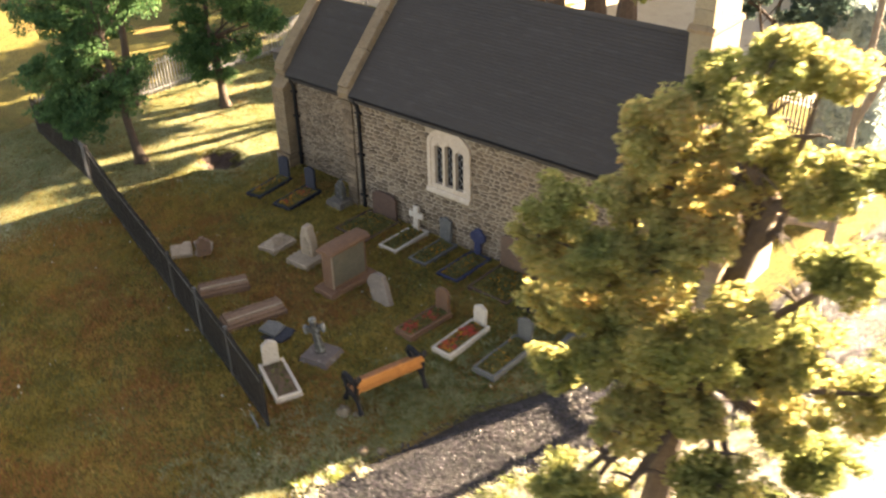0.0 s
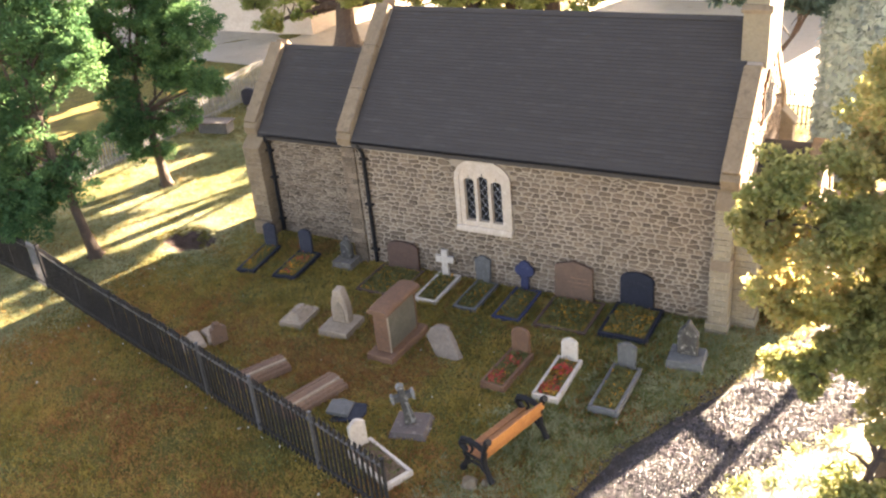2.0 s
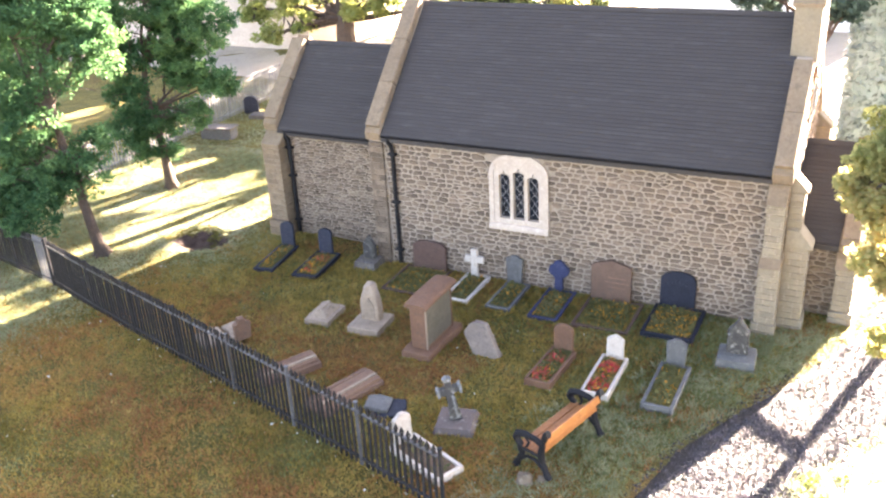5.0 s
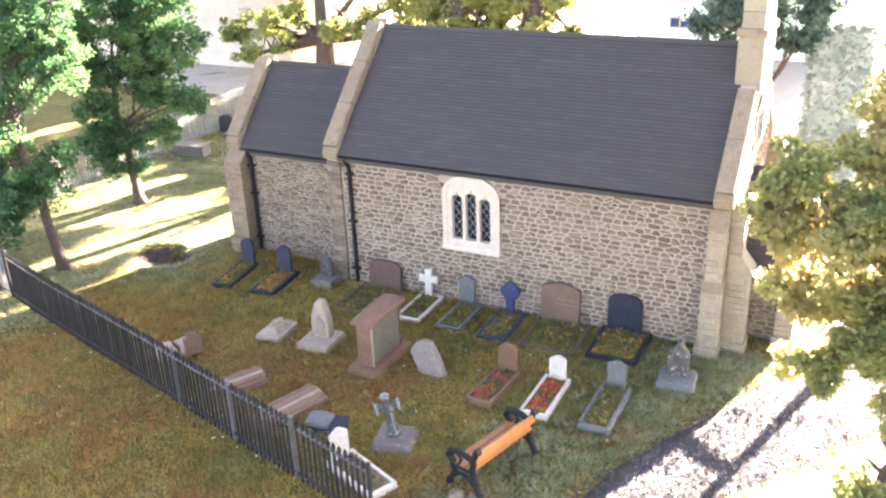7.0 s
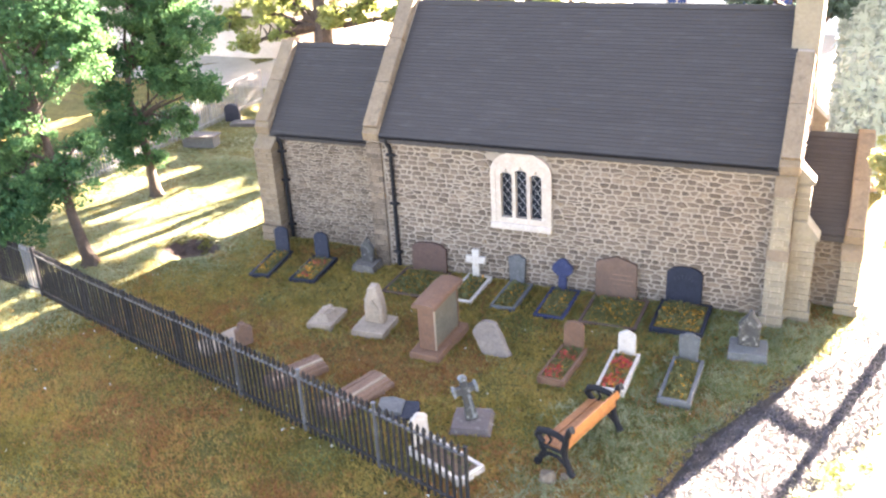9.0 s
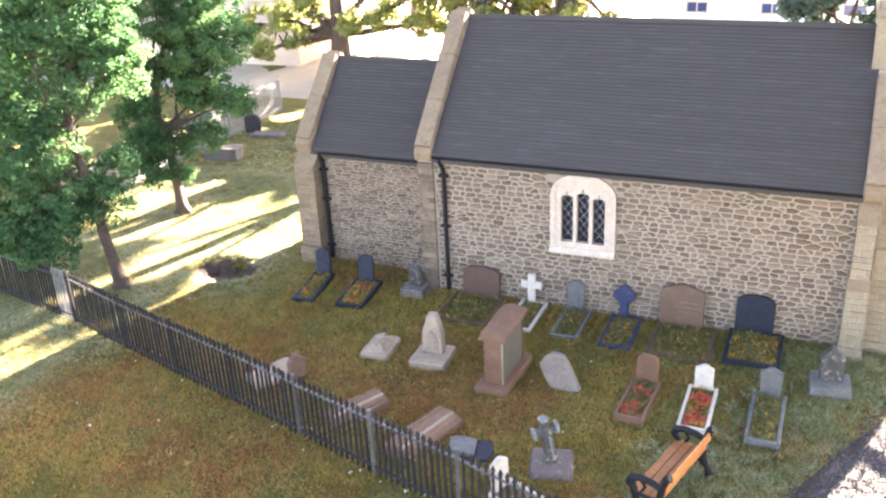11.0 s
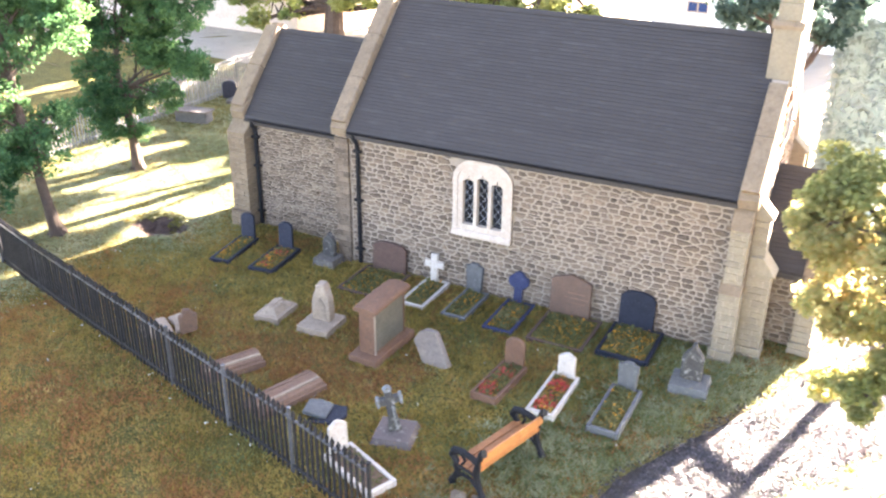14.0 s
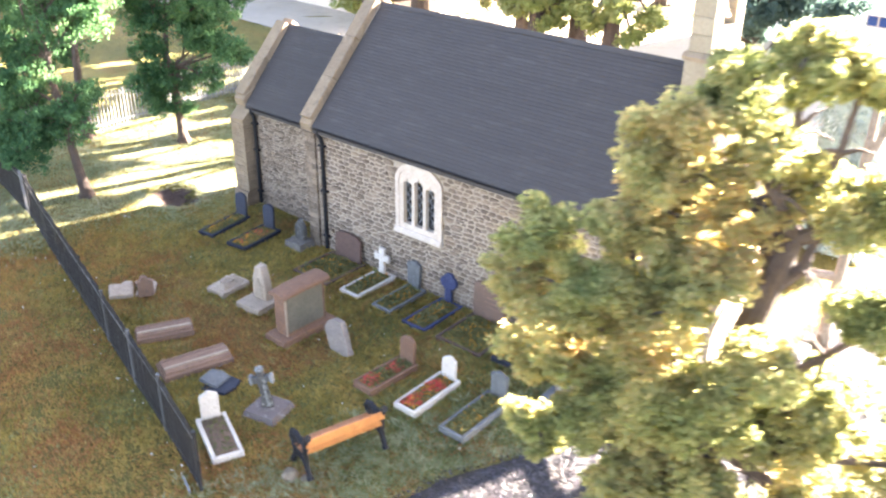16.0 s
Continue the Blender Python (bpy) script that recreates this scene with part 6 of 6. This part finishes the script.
tree(-8.5, -2.45, [(0, 0, 0), (-0.08, -0.08, 0.9), (-0.14, -0.15, 1.74), (-0.17, -0.18, 2.93), (-0.26, -0.29, 3.6), (-0.29, -0.31, 4.7), (-0.36, -0.35, 5.8)],
     [(0.06, 0.07, 5.9, 1.02), (0.61, 0.68, 6.25, 1.02), (-0.3, -0.26, 7, 1.09), (0.38, 0.42, 7.1, 0.96), (-0.8, -0.85, 4.06, 1.02), (0.2, 0.2, 3.45, 0.68), (-0.17, -0.15, 2.75, 0.92),
      (-0.9, -1.01, 2.6, 1.22), (-1.15, -1.26, 1.7, 0.83), (-0.85, -0.88, 4.95, 0.64), (-1.9, -1.4, 3.3, 1.15), (-1.7, -1.3, 5.6, 1.15), (-1.2, -0.9, 7.4, 1.15), (0.5, 0.9, 8.2, 1.02),
      (-0.5, -0.2, 8.4, 1.15), (-1, 0.8, 6.4, 0.9), (-1.6, -0.2, 4.6, 0.9), (-0.9, 0.3, 2.9, 0.7), (-1.9, -1.7, 2.2, 0.9)],
     84000, 0.05, LEAF_GREEN, BARK, "leafy green tree inside the railings", 31, 0.17, 0.2, 110, 0.3)
tree(-10.45, 2.74, [(0, 0, 0), (-0.03, -0.03, 0.94), (-0.06, -0.05, 1.94), (-0.14, -0.12, 2.84), (-0.2, -0.17, 3.43), (-0.12, -0.1, 4.4), (0.2, 0.2, 5.6)],
     [(0.71, 0.68, 5.15, 1.25), (1.41, 1.34, 5.6, 1.09), (0.53, 0.5, 6.2, 1.02), (1.32, 1.25, 3.81, 0.79), (1.65, 1.53, 3.51, 0.56), (0.66, 0.63, 3.8, 0.58), (-0.59, -0.56, 4.84, 0.96),
      (-0.63, -0.6, 3.53, 0.79), (-0.75, -0.69, 2.46, 0.9), (0.15, 0.14, 2.55, 0.84), (0.94, 0.89, 2.68, 0.59), (-0.4, -0.38, 1.8, 0.77), (0.05, 0, 1.5, 0.51), (0, 0.4, 7.2, 1.22),
      (1.3, 1.2, 7, 1.15), (-0.9, -0.6, 6.3, 1.02), (0.8, 0.8, 8.1, 1.09), (0.2, 0.9, 4.3, 0.77), (-1.3, -0.3, 5.4, 0.77)],
     82000, 0.05, LEAF_GREEN, BARK, "tall green tree standing in sunlit grass", 41, 0.17, 0.2, 110, 0.3)
tree(-13.6, 0.6, [(0, 0, 0), (-0.1, 0, 1.4), (0.1, 0, 2.8), (0.0, 0.1, 3.8), (-0.1, 0.1, 5.2)],
     [(-1.2, 0, 3.6, 1.2), (0.2, 0.3, 5.6, 1.2), (1.9, -0.3, 6.4, 1.4), (-1.8, 0.1, 5.2, 1.4), (0.4, 0.2, 7.6, 1.5)],
     30000, 0.06, LEAF_GREEN, BARK, "green tree near the corner of the railings", 45, 0.2)
tree(-14.2, 20.5, [(0, 0, 0), (0.05, 0, 1.2), (0.1, 0, 2.4), (0.1, 0, 4.5), (0.2, 0, 7.0)],
     [(-2.2, 0.2, 5.2, 1.1), (2.0, 0, 5.4, 1.1), (-1.6, 0.3, 7.0, 1.5), (1.4, 0.2, 7.4, 1.5), (3.4, 0.1, 6.3, 1.2), (-3.4, 0, 6.4, 1.2), (0.2, 0.4, 9.0, 1.8), (4.6, 0.2, 4.4, 1.1), (-5.0, 0.0, 5.4, 1.2),
      (-3.6, -1.6, 1.7, 0.8), (-4.8, -0.8, 2.9, 1.0), (-2.7, -1.0, 3.3, 1.0), (-1.5, -1.4, 2.2, 0.7), (-1.2, -0.8, 3.7, 0.9), (1.3, -0.8, 3.1, 0.8), (2.9, -0.4, 3.5, 0.9), (4.4, -0.4, 3.0, 0.7)],
     42000, 0.09, LEAF_YELLOW, BARK, "large tree with yellow green foliage beyond the railings", 51, 0.62, 0.3, 80, 0.42)
path_tree = tree(13.45, 3.0, [(0, 0, 0), (0.0, 0, 1.5), (0.05, 0, 3.2), (0.0, 0, 5.2), (0.05, 0, 9.5)],
     [(-1.6, 0.2, 11.0, 1.4), (1.6, 0, 10.8, 1.4), (0.2, 0.4, 12.4, 1.7), (2.4, 0.2, 12.0, 1.2)],
     16000, 0.09, LEAF_YELLOW, LIT_BARK, "tall thin tree beside the path beyond the porch", 61, 0.15)
LOW_LIMB = bmesh.new()
tube(LOW_LIMB, [(0, 0, 2.68), (-0.6, 0, 2.6), (-1.2, 0, 2.48), (-1.6, 0.0, 2.5), (-2.0, 0, 2.7)], [0.12, 0.1, 0.1, 0.09, 0.05], 8)
tube(LOW_LIMB, [(-1.3, 0, 2.48), (-1.8, 0.1, 2.35), (-2.1, 0.1, 2.3)], [0.08, 0.07, 0.04], 6)
part("limb", LOW_LIMB, LIT_BARK, path_tree)
# the tree at -8.4 is added to widen the shadows on the lawn
for tx, ty, lean, sd in ((-8.4, 22.0, -0.1, 74), (-6.4, 20.0, 0.2, 71), (-4.9, 21.5, -0.2, 72), (-2.3, 20.0, 0.1, 73)):
    tree(tx, ty, [(0, 0, 0), (lean * 0.4, 0, 2.5), (lean, 0, 5.0), (lean * 1.4, 0, 8.5)],
         # lobes above 4 m are out of view, placed for the shadow bands
         [(-1.4, 0, 8.6, 1.0), (1.4, 0.2, 8.3, 1.0), (0, 0.3, 9.8, 1.4), (0, 0.3, 11.2, 1.6), (-1.3, 0, 4.7, 0.9), (1.2, 0.2, 5.0, 0.9), (0, 0.5, 4.4, 0.8),
          (-0.9, -0.5, 3.0, 0.7), (1.2, -0.4, 2.5, 0.65), (0.5, -0.8, 3.6, 0.7), (2.0, 0, 3.3, 0.7)],
         34000, 0.085, LEAF_YELLOW, BARK, "tree with yellow green leaves behind the church", sd, 0.46, 0.25, 80, 0.4)
tree(9.3, 8.4, [(0, 0, 0), (0.1, 0, 2.0), (0.0, 0, 4.0), (-0.1, 0, 5.6)],
     [(-1.3, 0, 6.3, 0.9), (0.9, 0.2, 6.2, 0.9), (0, 0.3, 7.2, 1.1), (-0.7, -0.4, 6.9, 0.8), (1.4, 0, 7.0, 0.8)],
     16000, 0.07, LEAF_BLUE, BARK, "dark blue green tree close behind the church", 81, 0.2, 0.25, 80, 0.3)
# added trees, crowns out of view, that only shade the sandy yard
for tx, sd in ((-17.5, 84), (-13.0, 85), (-8.5, 86)):
    tree(tx, 37.0, [(0, 0, 0), (0.1, 0, 2.5), (0.0, 0, 5.0), (0.2, 0, 7.0)],
         [(-2.0, 0, 5.4, 1.8), (2.0, 0.2, 5.4, 1.8), (0, 0.3, 7.2, 2.2), (0.6, -1.5, 5.2, 1.6)],
         14000, 0.16, LEAF_YELLOW, BARK, "far tree with unseen crown, added to shade the yard", sd, 0.4, 0.25, 60, 0.7)


def hedge_column(x0, x1, y0, y1, h, label, seed, count):
    g = np.random.default_rng(seed)
    t = thing("clipped_hedge", (x0 + x1) / 2, (y0 + y1) / 2, 0, 0, label, "hedge")
    w, d = (x1 - x0) / 2, (y1 - y0) / 2
    bm = bmesh.new()
    box(bm, -w + 0.12, w - 0.12, -d + 0.12, d - 0.12, -0.05, h - 0.12, 0.1)
    part("core", bm, LEAF_HAZED, t)
    side = g.integers(0, 5, count)
    p = g.uniform(-1, 1, (count, 3)) * (w, d, h / 2) + (0, 0, h / 2)
    p[side == 0, 0], p[side == 1, 0] = -w, w
    p[side == 2, 1], p[side == 3, 1] = -d, d
    p[side == 4, 2] = h
    p += g.normal(0, 0.05, p.shape)
    v = (p[:, None, :] + g.normal(0, 0.075, (count, 3, 3))).reshape(-1, 3)
    v[:, 2] = np.maximum(v[:, 2], 0)
    soup("foliage", v, np.arange(3 * count).reshape(-1, 3), LEAF_HAZED, t)


hedge_column(10.55, 12.3, 9.3, 10.9, 6.0, "tall clipped hedge behind the church, paled for haze", 91, 9000)


# ---- beyond the churchyard ----
def far_track():
    bm = bmesh.new()
    nx = 40
    rows = []
    for j, y in enumerate((16.6, 22.0, 30.0, 42.0, 60.0)):
        rows.append([bm.verts.new((-90 + 160 * i / nx, y + (1.2 * noise.noise(Vector((i * 0.7, j, 2))) if j == 0 else 0), lift(-90 + 160 * i / nx, y) + 0.03)) for i in range(nx + 1)])
    for a, b in zip(rows, rows[1:]):
        for i in range(nx):
            bm.faces.new((a[i], a[i + 1], b[i + 1], b[i]))
    o = part("sandy_yard", bm, SAND)
    tagged(o, "pale sandy yard beyond the churchyard", "yard", kind="structure")


far_track()


def chest_tomb(x, y, rz, label):
    g = thing("chest_tomb", x, y, 0, rz, label, "tomb", "churchyard graves")
    bm = bmesh.new()
    box(bm, -0.68, 0.68, -0.3, 0.3, -0.05, 0.36, 0.02)
    # a lighter grey is used here to draw the haze over the tomb
    part("chest", bm, GREY_STONE, g)
    bm = bmesh.new()
    box(bm, -0.76, 0.76, -0.37, 0.37, 0.36, 0.45, 0.03)
    part("lid", bm, DARK_STONE, g)


chest_tomb(-12.55, 7.95, 10, "grey stone chest tomb by the far railings")


def far_grave():
    g = thing("grave", -12.8, 10.9, 0, 12, "dark upright headstone with a flat ledger near the far railings", "grave", "churchyard graves")
    bm = bmesh.new()
    prism(bm, head_round(0.34, 0.78), -0.08, 0.08, "y", 0.015, Matrix.Translation((-0.45, 0.35, 0)))
    part("headstone", bm, INK_STONE, g)
    bm = bmesh.new()
    box(bm, -0.3, 1.1, -0.4, 0.2, -0.05, 0.13, 0.03)
    part("ledger", bm, DARK_STONE, g)


far_grave()


def rocks():
    for x, y, r, seed in ((6.84, -7.2, 0.17, 1), (7.12, -7.05, 0.1, 2), (8.06, -7.8, 0.13, 3), (8.35, -7.55, 0.11, 4)):
        bm = bmesh.new()
        bmesh.ops.create_icosphere(bm, subdivisions=3, radius=r)
        for v in bm.verts:
            q = v.co * (2.2 / r) + Vector((seed * 5.0, 0, 0))
            v.co *= 1 + 0.35 * noise.noise(q * 0.6) + 0.12 * noise.noise(q * 1.9)
            v.co.z = v.co.z * 0.62 + r * 0.25
        bm.transform(Matrix.Translation((0, 0, lift(x, y))))
        o = part("rock", bm, EARTHY)
        o.location = (x * S, y * S, 0)
        tagged(o, "weathered brownish stone lying in the grass", "rock", "loose rocks")


rocks()


def fallen_bar():
    bm = bmesh.new()
    z = lift(5.6, -8.7) + 0.05
    tube(bm, [(-0.24, 0.09, z), (0.0, 0.0, z + 0.02), (0.26, -0.1, z)], 0.022, 6)
    o = part("fallen_bar", bm, FENCE_PALE_LIT)
    o.location = (5.5 * S, -8.68 * S, 0)
    tagged(o, "loose pale metal bar lying at the end of the railings", "bar")


fallen_bar()


def white_house():
    h = thing("house", 2.2, 33.0, 0, 0, "white rendered house with dark windows far behind the church", "house")
    x0, x1, y0, y1 = -3.2, 9.0, 0.0, 7.0
    bm = bmesh.new()
    cols = [-0.75, 3.2, 4.9, 7.3]
    edges = [x0] + [v for c in cols for v in (c - 0.6, c + 0.6)] + [x1]
    for a, b in zip(edges[0::2], edges[1::2]):
        box(bm, a, b, y0, y0 + 0.35, -0.3, 6.2)
    for c in cols:
        for za, zb in ((-0.3, 1.45), (2.1, 2.95), (3.6, 6.2)):
            box(bm, c - 0.6, c + 0.6, y0, y0 + 0.35, za, zb)
    box(bm, x0, x1, y1 - 0.35, y1, -0.3, 6.2)
    box(bm, x0, x0 + 0.35, y0 + 0.36, y1 - 0.36, -0.3, 6.2)
    box(bm, x1 - 0.35, x1, y0 + 0.36, y1 - 0.36, -0.3, 6.2)
    part("wall", bm, RENDERED, h)
    bm = bmesh.new()
    prism(bm, [(y0 - 0.4, 6.1), (y1 / 2, 9.4), (y1 + 0.4, 6.1), (y1 + 0.4, 6.3), (y1 / 2, 9.65), (y0 - 0.4, 6.3)], x0 - 0.3, x1 + 0.3, "x")
    part("roof", bm, SLATE, h)
    for c in cols:
        for za, zb in ((1.45, 2.1), (2.95, 3.6)):
            bm = bmesh.new()
            for a, b, d, e in ((c - 0.6, c - 0.52, za, zb), (c + 0.52, c + 0.6, za, zb), (c - 0.04, c + 0.04, za + 0.08, zb - 0.08), (c - 0.52, c + 0.52, zb - 0.08, zb), (c - 0.52, c + 0.52, za, za + 0.08)):
                box(bm, a, b, 0.1, 0.2, d, e)
            w = part("window", bm, WHITE_STONE, h)
            bm = bmesh.new()
            box(bm, c - 0.52, c + 0.52, 0.14, 0.16, za + 0.08, zb - 0.08)
            part("pane", bm, GLASS_SKY_BLUE, w)


white_house()


def barn():
    b = thing("barn", -30.0, 22.5, 0, 0, "long plain beige rendered building beyond the side railings", "barn")
    bm = bmesh.new()
    w, d, h = 12.1, 6.5, 5.0
    box(bm, -w, w, 0, 0.3, -0.3, h)
    box(bm, -w, w, d - 0.3, d, -0.3, h)
    prism(bm, [(0.303, -0.3), (d - 0.303, -0.3), (d - 0.303, h), (d / 2, h + 2.4), (0.303, h)], -w, -w + 0.3, "x")
    prism(bm, [(0.303, -0.3), (d - 0.303, -0.3), (d - 0.303, h), (d / 2, h + 2.4), (0.303, h)], w - 0.3, w, "x")
    part("wall", bm, BEIGE_RENDER, b)
    for sg in (0, 1):
        bm = bmesh.new()
        e, m = (-0.35, d / 2 - 0.01) if sg == 0 else (d + 0.35, d / 2 + 0.01)
        prism(bm, [(e, h - 0.2), (m, h + 2.45), (m, h + 2.6), (e, h - 0.02)], -w - 0.25, w + 0.25, "x")
        part("roof", bm, SLATE, b)


barn()
